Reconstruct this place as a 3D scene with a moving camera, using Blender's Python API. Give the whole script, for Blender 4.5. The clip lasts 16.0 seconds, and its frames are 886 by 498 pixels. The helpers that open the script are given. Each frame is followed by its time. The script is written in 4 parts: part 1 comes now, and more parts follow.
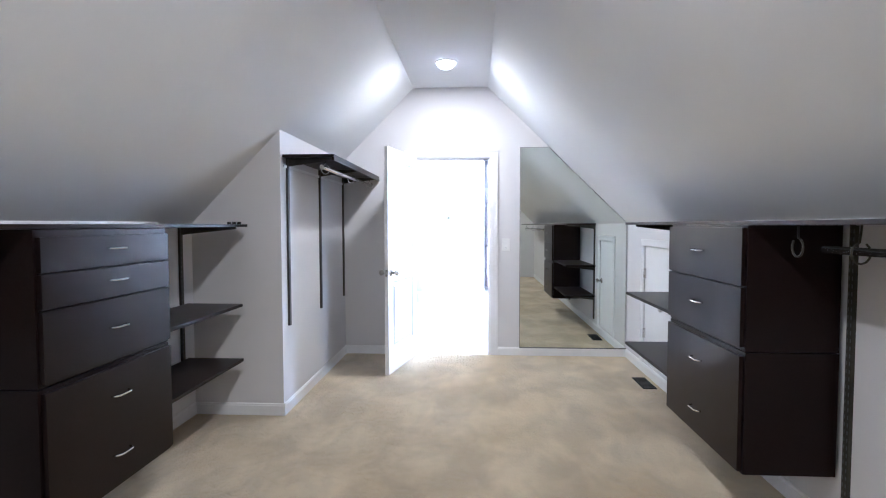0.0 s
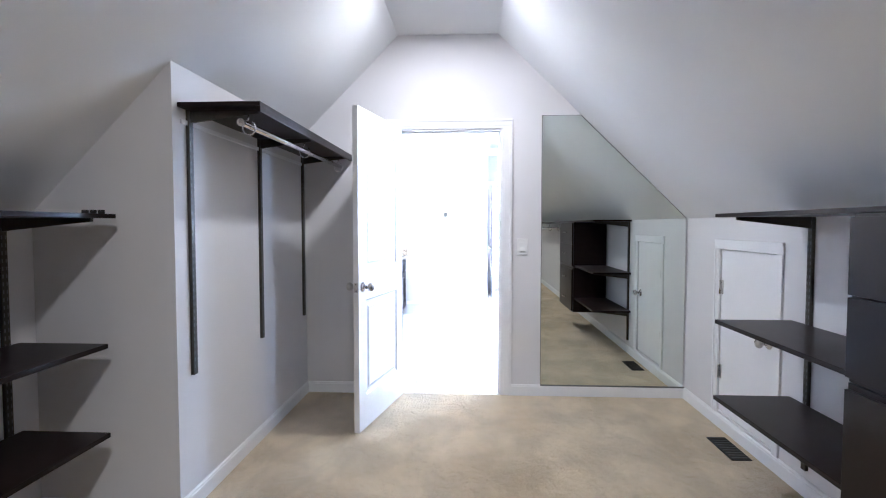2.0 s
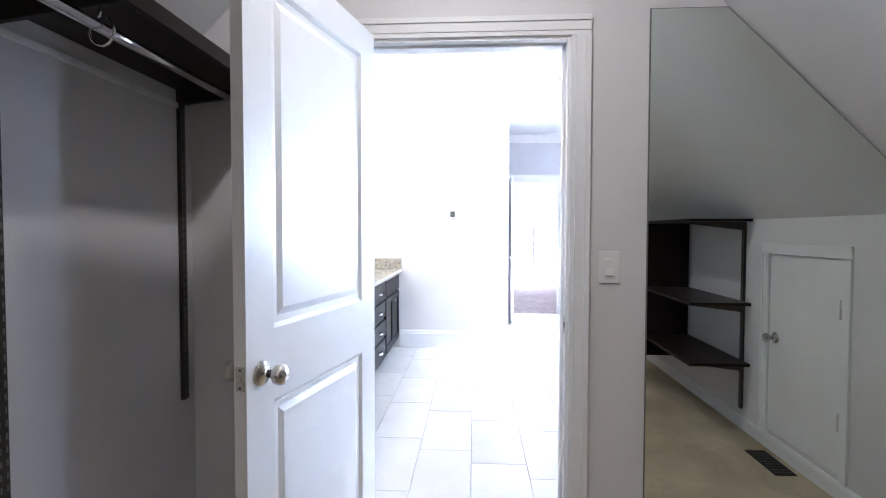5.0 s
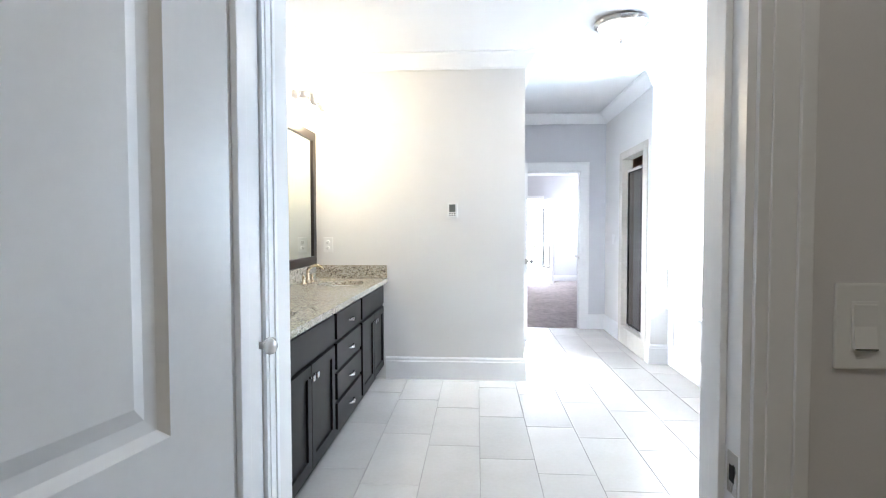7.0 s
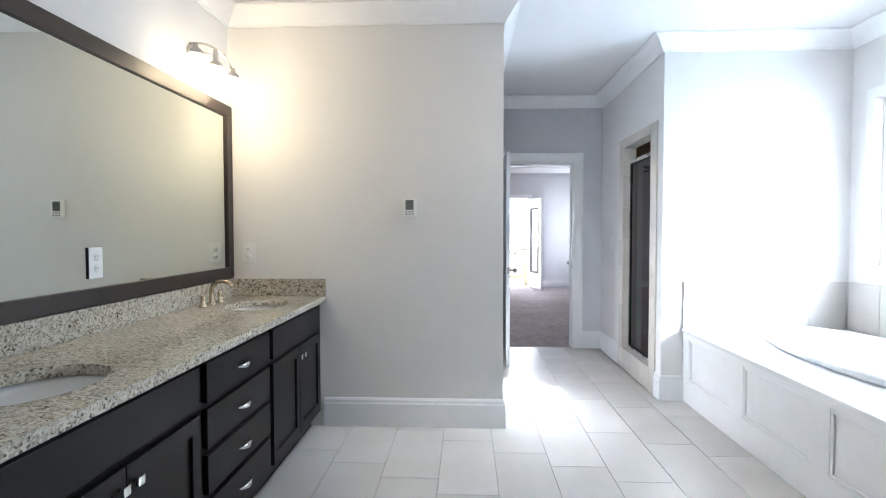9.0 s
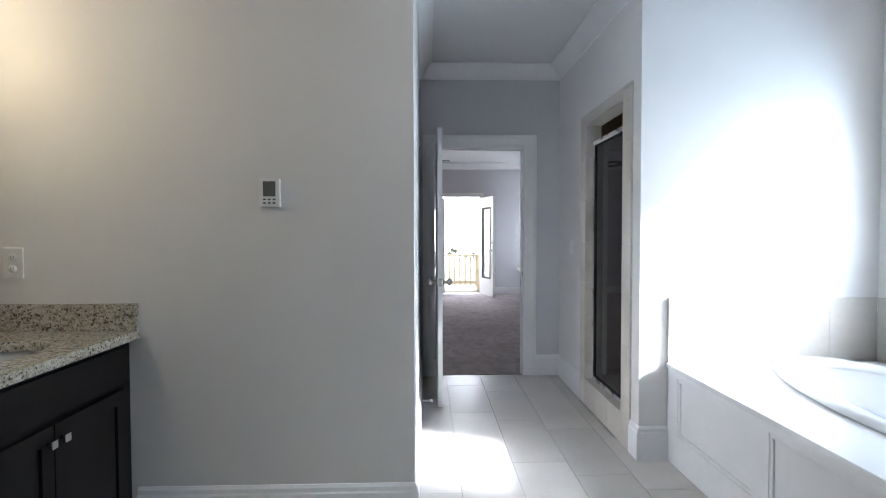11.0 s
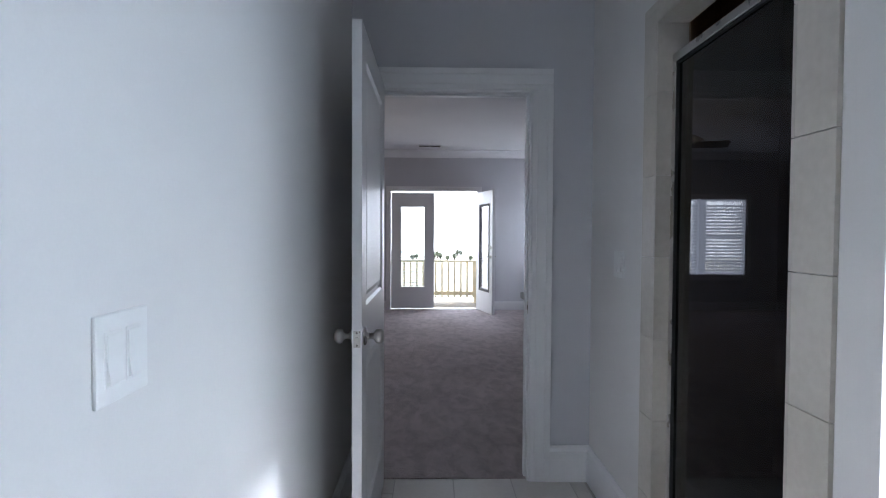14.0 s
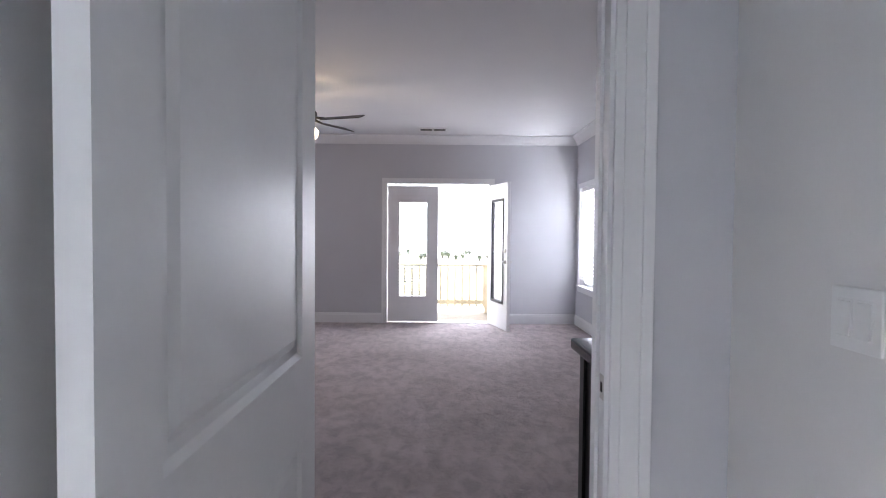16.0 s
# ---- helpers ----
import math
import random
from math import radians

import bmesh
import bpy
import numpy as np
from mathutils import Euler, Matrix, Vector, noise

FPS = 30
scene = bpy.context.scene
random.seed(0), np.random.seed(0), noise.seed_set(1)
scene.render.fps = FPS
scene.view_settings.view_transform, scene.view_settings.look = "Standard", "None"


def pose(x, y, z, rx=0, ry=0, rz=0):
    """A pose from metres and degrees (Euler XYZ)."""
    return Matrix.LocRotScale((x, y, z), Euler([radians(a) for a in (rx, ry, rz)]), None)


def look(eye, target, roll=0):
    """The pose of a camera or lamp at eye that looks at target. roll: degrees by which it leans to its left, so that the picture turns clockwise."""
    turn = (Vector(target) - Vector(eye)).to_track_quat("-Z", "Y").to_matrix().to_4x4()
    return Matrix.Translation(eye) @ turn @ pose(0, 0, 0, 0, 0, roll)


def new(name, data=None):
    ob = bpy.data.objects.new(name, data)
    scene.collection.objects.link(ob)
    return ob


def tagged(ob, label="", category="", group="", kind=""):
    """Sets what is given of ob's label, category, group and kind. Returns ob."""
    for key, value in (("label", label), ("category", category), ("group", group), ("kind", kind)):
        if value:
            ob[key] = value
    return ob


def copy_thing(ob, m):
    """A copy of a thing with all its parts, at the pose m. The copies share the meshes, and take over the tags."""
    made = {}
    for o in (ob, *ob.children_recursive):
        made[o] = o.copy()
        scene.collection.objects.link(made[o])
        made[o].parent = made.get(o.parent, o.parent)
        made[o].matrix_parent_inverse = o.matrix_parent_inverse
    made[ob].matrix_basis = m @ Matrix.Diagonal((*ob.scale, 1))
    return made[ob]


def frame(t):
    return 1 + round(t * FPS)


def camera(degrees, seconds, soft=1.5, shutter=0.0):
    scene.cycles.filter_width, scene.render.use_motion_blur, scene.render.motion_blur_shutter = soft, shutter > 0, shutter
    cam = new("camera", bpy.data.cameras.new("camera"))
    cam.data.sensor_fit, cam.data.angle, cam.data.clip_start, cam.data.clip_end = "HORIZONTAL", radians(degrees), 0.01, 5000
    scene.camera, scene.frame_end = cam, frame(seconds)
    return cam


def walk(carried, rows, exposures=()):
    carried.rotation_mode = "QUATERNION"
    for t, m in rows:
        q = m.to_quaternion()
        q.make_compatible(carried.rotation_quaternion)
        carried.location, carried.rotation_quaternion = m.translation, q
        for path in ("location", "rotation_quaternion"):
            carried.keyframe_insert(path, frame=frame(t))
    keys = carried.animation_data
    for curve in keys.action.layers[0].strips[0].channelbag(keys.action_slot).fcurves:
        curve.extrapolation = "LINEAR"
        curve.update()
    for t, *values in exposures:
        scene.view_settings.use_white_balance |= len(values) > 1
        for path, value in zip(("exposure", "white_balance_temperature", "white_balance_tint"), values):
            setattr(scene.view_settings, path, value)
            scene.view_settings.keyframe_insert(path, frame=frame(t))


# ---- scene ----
cam = camera(80.7, 16.0, soft=1.1)
PATH = [
    (0, (0.811, -0.217, 1.35), (0.693, 1.777, 1.257), -0.1),
    (0.5, (0.837, 0.162, 1.331), (0.725, 2.157, 1.236), -0.2),
    (1, (0.83, 0.473, 1.324), (0.716, 2.468, 1.232), -0.1),
    (1.5, (0.753, 0.823, 1.325), (0.643, 2.818, 1.235), 0.0),
    (2, (0.75, 1.164, 1.307), (0.642, 3.159, 1.217), -0.0),
    (2.5, (0.763, 1.493, 1.307), (0.654, 3.489, 1.222), -0.0),
    (3, (0.725, 1.839, 1.312), (0.615, 3.834, 1.225), 0.1),
    (3.5, (0.72, 2.166, 1.293), (0.607, 4.161, 1.212), 0.1),
    (4, (0.723, 2.494, 1.291), (0.607, 4.489, 1.22), 0.2),
    (4.2, (0.703, 2.615, 1.284), (0.588, 4.611, 1.215), 0.2),
    (6.5, (0.559, 4.048, 1.293), (0.427, 6.042, 1.22), -0.2),
    (7, (0.582, 4.372, 1.285), (0.453, 6.366, 1.211), -0.1),
    (7.5, (0.637, 4.643, 1.308), (0.506, 6.637, 1.23), 0.1),
    (8, (0.626, 4.928, 1.318), (0.505, 6.923, 1.246), 0.1),
    (8.5, (0.659, 5.152, 1.299), (0.548, 7.148, 1.229), -0.0),
    (9, (0.746, 5.402, 1.296), (0.656, 7.399, 1.227), -0.1),
    (9.5, (0.822, 5.683, 1.277), (0.76, 7.68, 1.212), 0.1),
    (9.7, (0.846, 5.812, 1.268), (0.799, 7.81, 1.21), 0.0),
    (11.8, (1.172, 7.025, 1.284), (1.268, 9.022, 1.224), 0.0),
    (12, (1.206, 7.154, 1.286), (1.298, 9.151, 1.226), 0.0),
    (12.5, (1.286, 7.483, 1.292), (1.374, 9.48, 1.234), 0.3),
    (13, (1.318, 7.847, 1.285), (1.385, 9.845, 1.227), 0.1),
    (13.5, (1.335, 8.132, 1.297), (1.385, 10.131, 1.239), 0.2),
    (14, (1.402, 8.49, 1.291), (1.442, 10.489, 1.237), 0.3),
    (14.5, (1.409, 8.807, 1.286), (1.44, 10.806, 1.234), 0.4),
    (15, (1.387, 9.189, 1.296), (1.411, 11.188, 1.246), 0.6),
    (15.5, (1.446, 9.518, 1.301), (1.462, 11.517, 1.25), 0.7),
    (16, (1.474, 9.842, 1.314), (1.481, 11.841, 1.256), 0.5),
]
EXPOSURES = [(0, 5.65, 4850, 17), (1.5, 5.5, 4900, 18), (3.5, 5.12, 4960, 18), (4.2, 4.95, 5000, 18), (6.5, 3.75, 5700, 13), (7.0, 3.65, 5700, 11), (7.5, 3.6, 5700, 10), (8.0, 3.3, 5720, 10), (9.0, 2.85, 5750, 11), (9.7, 2.45, 5780, 11), (12.0, 1.8, 5780, 12), (13.0, 1.55, 5750, 13), (14.0, 1.5, 5600, 13), (15.0, 1.95, 5600, 13), (15.5, 2.3, 5800, 15), (16.0, 2.45, 5900, 17)]
walk(cam, [(t, look(e, g, r)) for t, e, g, r in PATH], EXPOSURES)
CAN_W, TUB_W, FRENCH_W, VAN_W = 0.60, 5.2, 4.3, 0.05

# ---- world, sun, large lights ----
world = bpy.data.worlds.new("World")
scene.world = world
world.use_nodes = True
wn = world.node_tree
sky = wn.nodes.new("ShaderNodeTexSky")
sky.sky_type = "NISHITA"
sky.sun_disc = False
sky.sun_elevation = radians(29.2)
sky.sun_rotation = radians(111)
wn.links.new(sky.outputs[0], wn.nodes["Background"].inputs[0])
wn.nodes["Background"].inputs[1].default_value = 0.06


def lamp(name, kind, energy, m, color=(1, 1, 1), size=0.2, size_y=None, shape="DISK", spread=180):
    data = bpy.data.lights.new(name, kind)
    data.energy, data.color = energy, color
    if kind == "AREA":
        data.shape, data.size = shape, size
        data.spread = radians(spread)
        if size_y:
            data.size_y = size_y
    elif kind == "SUN":
        data.angle = radians(size)
    else:
        data.shadow_soft_size = size
    ob = new(name, data)
    ob.matrix_world = m
    return ob


SUN_WAY = Vector((math.cos(radians(29.2)) * math.sin(radians(111)), math.cos(radians(29.2)) * math.cos(radians(111)), math.sin(radians(29.2))))
lamp("sun", "SUN", 5.0, look(SUN_WAY * 20, (0, 0, 0)), (1, 0.98, 0.95), 6.0)
CAN_Y = (4.33, 1.2, -1.6)
for y in CAN_Y:
    lamp("can_bulb", "AREA", CAN_W, pose(0.57, y, 2.733), (1.0, 0.88, 0.66), 0.13)
lamp("tub_window_daylight", "AREA", TUB_W, pose(3.57, 8.7, 1.64, 0, 84, 0), (0.70, 0.87, 1.0), 1.1, 0.95, "RECTANGLE", 160)
lamp("french_door_daylight", "AREA", FRENCH_W, pose(1.9, 18.4, 1.15, -90, 0, 0), (0.93, 0.91, 1.0), 1.3, 2.0, "RECTANGLE")
lamp("bedroom_window_daylight", "AREA", 1.6, pose(3.44, 16.75, 1.28, 0, 90, 0), (0.86, 0.9, 1.0), 1.3, 0.8, "RECTANGLE")
lamp("bedroom_window_daylight", "AREA", 3.4, pose(-1.51, 17.44, 1.28, -90, 0, 0), (0.86, 0.9, 1.0), 1.5, 1.3, "RECTANGLE")
for y in (8.135, 8.355, 8.575):
    lamp("vanity_bulb", "POINT", VAN_W, pose(-0.68, y, 2.14), (1.0, 0.68, 0.30), 0.035)
lamp("flush_light_bulb", "AREA", 0.9, pose(1.595, 8.17, 2.6), (1.0, 0.9, 0.75), 0.28)
lamp("fan_bulb", "POINT", 1.0, pose(0.15, 14.95, 2.16), (1.0, 0.75, 0.45), 0.05)


# ---- materials ----
def material(name, color, rough=0.5, metal=0.0, var=0.08, scale=6.0, fine=90.0, bump=0.1, depth=0.002, color2=None, spec=0.5, coat=0.0):
    """Plain procedural surface: two scales of tone, roughness variation and fine relief."""
    m = bpy.data.materials.new(name)
    m.use_nodes = True
    nt = m.node_tree
    b = nt.nodes["Principled BSDF"]
    b.inputs["Metallic"].default_value = metal
    b.inputs["Specular IOR Level"].default_value = spec
    b.inputs["Coat Weight"].default_value = coat
    tc = nt.nodes.new("ShaderNodeTexCoord")
    n1 = nt.nodes.new("ShaderNodeTexNoise")
    n1.inputs["Scale"].default_value = scale
    n1.inputs["Detail"].default_value = 4
    n2 = nt.nodes.new("ShaderNodeTexNoise")
    n2.inputs["Scale"].default_value = fine
    n2.inputs["Detail"].default_value = 3
    for n in (n1, n2):
        nt.links.new(tc.outputs["Object"], n.inputs["Vector"])
    mixf = nt.nodes.new("ShaderNodeMath")
    mixf.operation = "MULTIPLY_ADD"
    mixf.inputs[1].default_value = 0.35
    nt.links.new(n2.outputs[0], mixf.inputs[0])
    sc = nt.nodes.new("ShaderNodeMath")
    sc.operation = "MULTIPLY"
    sc.inputs[1].default_value = 0.65
    nt.links.new(n1.outputs[0], sc.inputs[0])
    nt.links.new(sc.outputs[0], mixf.inputs[2])
    ramp = nt.nodes.new("ShaderNodeValToRGB")
    c2 = color2 or tuple(c * (1 - var) for c in color)
    c1 = color if color2 else tuple(min(1, c * (1 + var)) for c in color)
    ramp.color_ramp.elements[0].position, ramp.color_ramp.elements[0].color = 0.35, (*c2, 1)
    ramp.color_ramp.elements[1].position, ramp.color_ramp.elements[1].color = 0.65, (*c1, 1)
    nt.links.new(mixf.outputs[0], ramp.inputs[0])
    nt.links.new(ramp.outputs[0], b.inputs["Base Color"])
    mr = nt.nodes.new("ShaderNodeMapRange")
    mr.inputs["To Min"].default_value = max(0.02, rough * 0.85)
    mr.inputs["To Max"].default_value = min(1, rough * 1.15)
    nt.links.new(n1.outputs[0], mr.inputs[0])
    nt.links.new(mr.outputs[0], b.inputs["Roughness"])
    if bump:
        bp = nt.nodes.new("ShaderNodeBump")
        bp.inputs["Strength"].default_value = bump
        bp.inputs["Distance"].default_value = depth
        nt.links.new(n2.outputs[0], bp.inputs["Height"])
        nt.links.new(bp.outputs[0], b.inputs["Normal"])
    return m


def carpet_material(name, light, dark, tuft=260, sweep_size=3.4, low=0.84):
    m = material(name, light, 1.0, 0, 0.1, 1.6, tuft, 0.8, 0.012, dark, 0.1)
    nt = m.node_tree
    b = nt.nodes["Principled BSDF"]
    b.inputs["Sheen Weight"].default_value = 0.25
    tc = nt.nodes.new("ShaderNodeTexCoord")
    w = nt.nodes.new("ShaderNodeTexNoise")
    w.inputs["Scale"].default_value = 14
    w.inputs["Detail"].default_value = 6
    w.inputs["Distortion"].default_value = 0.8
    nt.links.new(tc.outputs["Object"], w.inputs["Vector"])
    first = next(n for n in nt.nodes if n.bl_idname == "ShaderNodeBump")
    b2 = nt.nodes.new("ShaderNodeBump")
    b2.inputs["Strength"].default_value = 0.55
    b2.inputs["Distance"].default_value = 0.03
    nt.links.new(w.outputs[0], b2.inputs["Height"])
    nt.links.new(first.outputs[0], b2.inputs["Normal"])
    nt.links.new(b2.outputs[0], b.inputs["Normal"])
    stretch = nt.nodes.new("ShaderNodeMapping")
    stretch.inputs["Scale"].default_value = (1.0, 0.55, 1.0)
    stretch.inputs["Rotation"].default_value = (0, 0, 0.5)
    nt.links.new(tc.outputs["Object"], stretch.inputs["Vector"])
    sweep = nt.nodes.new("ShaderNodeTexNoise")
    sweep.inputs["Scale"].default_value = sweep_size
    sweep.inputs["Detail"].default_value = 5
    sweep.inputs["Roughness"].default_value = 0.6
    sweep.inputs["Distortion"].default_value = 0.5
    nt.links.new(stretch.outputs[0], sweep.inputs["Vector"])
    tone = nt.nodes.new("ShaderNodeMapRange")
    tone.inputs["From Min"].default_value, tone.inputs["From Max"].default_value = 0.38, 0.6
    tone.inputs["To Min"].default_value, tone.inputs["To Max"].default_value = low, 1.07
    nt.links.new(sweep.outputs[0], tone.inputs[0])
    hsv = nt.nodes.new("ShaderNodeHueSaturation")
    src = b.inputs["Base Color"].links[0].from_socket
    nt.links.new(src, hsv.inputs["Color"])
    nt.links.new(tone.outputs[0], hsv.inputs["Value"])
    nt.links.new(hsv.outputs[0], b.inputs["Base Color"])
    return m


def granite_material(name):
    m = bpy.data.materials.new(name)
    m.use_nodes = True
    nt = m.node_tree
    b = nt.nodes["Principled BSDF"]
    b.inputs["Roughness"].default_value = 0.15
    tc = nt.nodes.new("ShaderNodeTexCoord")
    v = nt.nodes.new("ShaderNodeTexVoronoi")
    v.inputs["Scale"].default_value = 140
    v.inputs["Randomness"].default_value = 1
    n = nt.nodes.new("ShaderNodeTexNoise")
    n.inputs["Scale"].default_value = 38
    n.inputs["Detail"].default_value = 5
    for k in (v, n):
        nt.links.new(tc.outputs["Object"], k.inputs["Vector"])
    sep = nt.nodes.new("ShaderNodeSeparateColor")
    nt.links.new(v.outputs["Color"], sep.inputs[0])
    add = nt.nodes.new("ShaderNodeMath")
    add.operation = "MULTIPLY_ADD"
    add.inputs[1].default_value = 0.55
    nt.links.new(sep.outputs[0], add.inputs[0])
    sc = nt.nodes.new("ShaderNodeMath")
    sc.operation = "MULTIPLY"
    sc.inputs[1].default_value = 0.5
    nt.links.new(n.outputs[0], sc.inputs[0])
    nt.links.new(sc.outputs[0], add.inputs[2])
    r = nt.nodes.new("ShaderNodeValToRGB")
    e = r.color_ramp.elements
    e[0].position, e[0].color = 0.2, (0.06, 0.052, 0.045, 1)
    e[1].position, e[1].color = 0.78, (0.58, 0.55, 0.48, 1)
    for p, c in ((0.29, (0.15, 0.125, 0.10, 1)), (0.36, (0.32, 0.285, 0.225, 1)), (0.58, (0.46, 0.42, 0.34, 1))):
        k = e.new(p)
        k.color = c
    nt.links.new(add.outputs[0], r.inputs[0])
    nt.links.new(r.outputs[0], b.inputs["Base Color"])
    return m


def glass_material(name, color=(1, 1, 1), rough=0.0):
    m = bpy.data.materials.new(name)
    m.use_nodes = True
    b = m.node_tree.nodes["Principled BSDF"]
    b.inputs["Base Color"].default_value = (*color, 1)
    b.inputs["Transmission Weight"].default_value = 1
    b.inputs["Roughness"].default_value = rough
    b.inputs["IOR"].default_value = 1.45
    return m


def glow_material(name, color, strength):
    m = bpy.data.materials.new(name)
    m.use_nodes = True
    b = m.node_tree.nodes["Principled BSDF"]
    b.inputs["Base Color"].default_value = (0.85, 0.83, 0.78, 1)
    b.inputs["Emission Color"].default_value = (*color, 1)
    b.inputs["Emission Strength"].default_value = strength
    return m


def tile_material(name, light, dark, rough):
    m = material(name, light, rough, 0, 0.06, 3.0, 45, 0.05, 0.001, dark)
    nt = m.node_tree
    b = nt.nodes["Principled BSDF"]
    src = b.inputs["Base Color"].links[0].from_socket
    info = nt.nodes.new("ShaderNodeObjectInfo")
    hsv = nt.nodes.new("ShaderNodeHueSaturation")
    mr = nt.nodes.new("ShaderNodeMapRange")
    mr.inputs["To Min"].default_value, mr.inputs["To Max"].default_value = 0.93, 1.06
    nt.links.new(info.outputs["Random"], mr.inputs[0])
    nt.links.new(mr.outputs[0], hsv.inputs["Value"])
    nt.links.new(src, hsv.inputs["Color"])
    nt.links.new(hsv.outputs[0], b.inputs["Base Color"])
    return m


M = {
    "wall": material("closet_wall_paint", (0.70, 0.69, 0.70), 0.75, var=0.02, scale=2, fine=220, bump=0.12, depth=0.0012),
    "ceil": material("ceiling_paint", (0.72, 0.72, 0.73), 0.85, var=0.02, scale=2, fine=200, bump=0.15, depth=0.0015),
    "bath": material("bath_wall_paint", (0.75, 0.738, 0.725), 0.65, var=0.02, scale=2, fine=220, bump=0.1, depth=0.001),
    "bed": material("bedroom_wall_paint", (0.60, 0.60, 0.63), 0.8, var=0.02, scale=2, fine=220, bump=0.1, depth=0.001),
    "trim": material("trim_paint", (0.82, 0.82, 0.83), 0.32, var=0.02, scale=5, fine=60, bump=0.03),
    "dark": material("espresso_laminate", (0.010, 0.0052, 0.0045), 0.33, var=0.3, scale=3, fine=120, bump=0.05, depth=0.0006, spec=0.16),
    "vanity": material("black_brown_paint", (0.006, 0.0045, 0.0045), 0.36, var=0.2, scale=4, fine=80, bump=0.04, spec=0.22),
    "frame": material("dark_wood_frame", (0.02, 0.013, 0.011), 0.4, var=0.3, scale=4, fine=100, bump=0.06),
    "bronze": material("bronze_metal", (0.07, 0.065, 0.055), 0.45, 0.8, 0.2, 8, 150, 0.05),
    "slot": material("dark_slot", (0.14, 0.14, 0.135), 0.8, var=0.1),
    "chrome": material("chrome", (0.85, 0.85, 0.87), 0.12, 1.0, 0.04, 10, 200, 0.0),
    "nickel": material("satin_nickel", (0.58, 0.56, 0.53), 0.28, 1.0, 0.06, 10, 200, 0.03, 0.0003),
    "brass": material("warm_nickel", (0.62, 0.52, 0.38), 0.2, 1.0, 0.06, 10, 200, 0.0),
    "plate": material("switch_plastic", (0.80, 0.80, 0.79), 0.35, var=0.02, bump=0.0),
    "grey": material("grey_display", (0.12, 0.13, 0.12), 0.25, var=0.1, bump=0.0),
    "black": material("black_gap", (0.01, 0.01, 0.01), 0.8, var=0.2, bump=0.0),
    "carpet": carpet_material("beige_carpet", (0.72, 0.60, 0.41), (0.50, 0.39, 0.24)),
    "carpet2": carpet_material("grey_beige_carpet", (0.58, 0.50, 0.50), (0.42, 0.355, 0.35), 150, 11.0, 0.78),
    "tile": tile_material("floor_tile_glaze", (0.60, 0.58, 0.55), (0.55, 0.525, 0.49), 0.25),
    "grout": material("grout", (0.36, 0.345, 0.32), 0.9, var=0.12, fine=150, bump=0.3),
    "stone": tile_material("travertine_trim", (0.60, 0.565, 0.51), (0.50, 0.465, 0.41), 0.4),
    "showertile": tile_material("brown_shower_tile", (0.42, 0.27, 0.16), (0.31, 0.20, 0.12), 0.35),
    "granite": granite_material("speckled_granite"),
    "blackstone": material("black_polished_stone", (0.012, 0.012, 0.013), 0.06, var=0.4, scale=30, fine=200, bump=0.0),
    "china": material("white_china", (0.83, 0.83, 0.82), 0.12, var=0.01, bump=0.0, coat=0.4),
    "acrylic": material("white_acrylic", (0.82, 0.83, 0.84), 0.15, var=0.01, bump=0.0),
    "glass": glass_material("clear_glass", (0.98, 1, 0.99)),
    "smoke": glass_material("smoked_glass", (0.16, 0.145, 0.14)),
    "bulb": glow_material("frosted_lit_glass", (1.0, 0.78, 0.48), 2.0),
    "canglow": glow_material("lit_can_lens", (1.0, 0.97, 0.93), 0.45),
    "domeglow": glow_material("lit_dome_glass", (1.0, 0.93, 0.82), 0.4),
    "skyglow": glow_material("hazy_sky", (0.93, 0.96, 1.0), 0.9),
    "blind": material("blind_slat", (0.78, 0.78, 0.77), 0.5, var=0.03, bump=0.0),
    "fanwood": material("dark_fan_blade", (0.025, 0.017, 0.013), 0.45, var=0.3, scale=12, fine=60, bump=0.05),
    "pine": material("treated_pine", (0.74, 0.64, 0.42), 0.7, var=0.2, scale=5, fine=60, bump=0.2, depth=0.002),
    "deck": material("deck_board", (0.42, 0.36, 0.27), 0.75, var=0.2, scale=4, fine=60, bump=0.2, depth=0.002),
    "brick": tile_material("red_brick", (0.30, 0.16, 0.11), (0.20, 0.10, 0.075), 0.85),
    "mortar": material("mortar", (0.42, 0.40, 0.36), 0.95, var=0.15, fine=120, bump=0.4),
    # field colour lifted well above grass so the overexposed glare sits in it
    "grass": material("glare_paled_field", (0.55, 0.52, 0.40), 0.95, var=0.3, scale=0.05, fine=3, bump=0.5, depth=0.05, color2=(0.42, 0.40, 0.30)),
    "leaf": material("leaves", (0.12, 0.14, 0.085), 0.6, var=0.35, scale=2, fine=20, bump=0.0),
    "bark": material("bark", (0.10, 0.075, 0.055), 0.9, var=0.3, fine=30, bump=0.6, depth=0.01),
}
mirror_mat = bpy.data.materials.new("mirror_silver")
mirror_mat.use_nodes = True
mb = mirror_mat.node_tree.nodes["Principled BSDF"]
mb.inputs["Base Color"].default_value = (0.76, 0.80, 0.76, 1)
mb.inputs["Metallic"].default_value, mb.inputs["Roughness"].default_value = 1, 0.0
M["mirror"] = mirror_mat


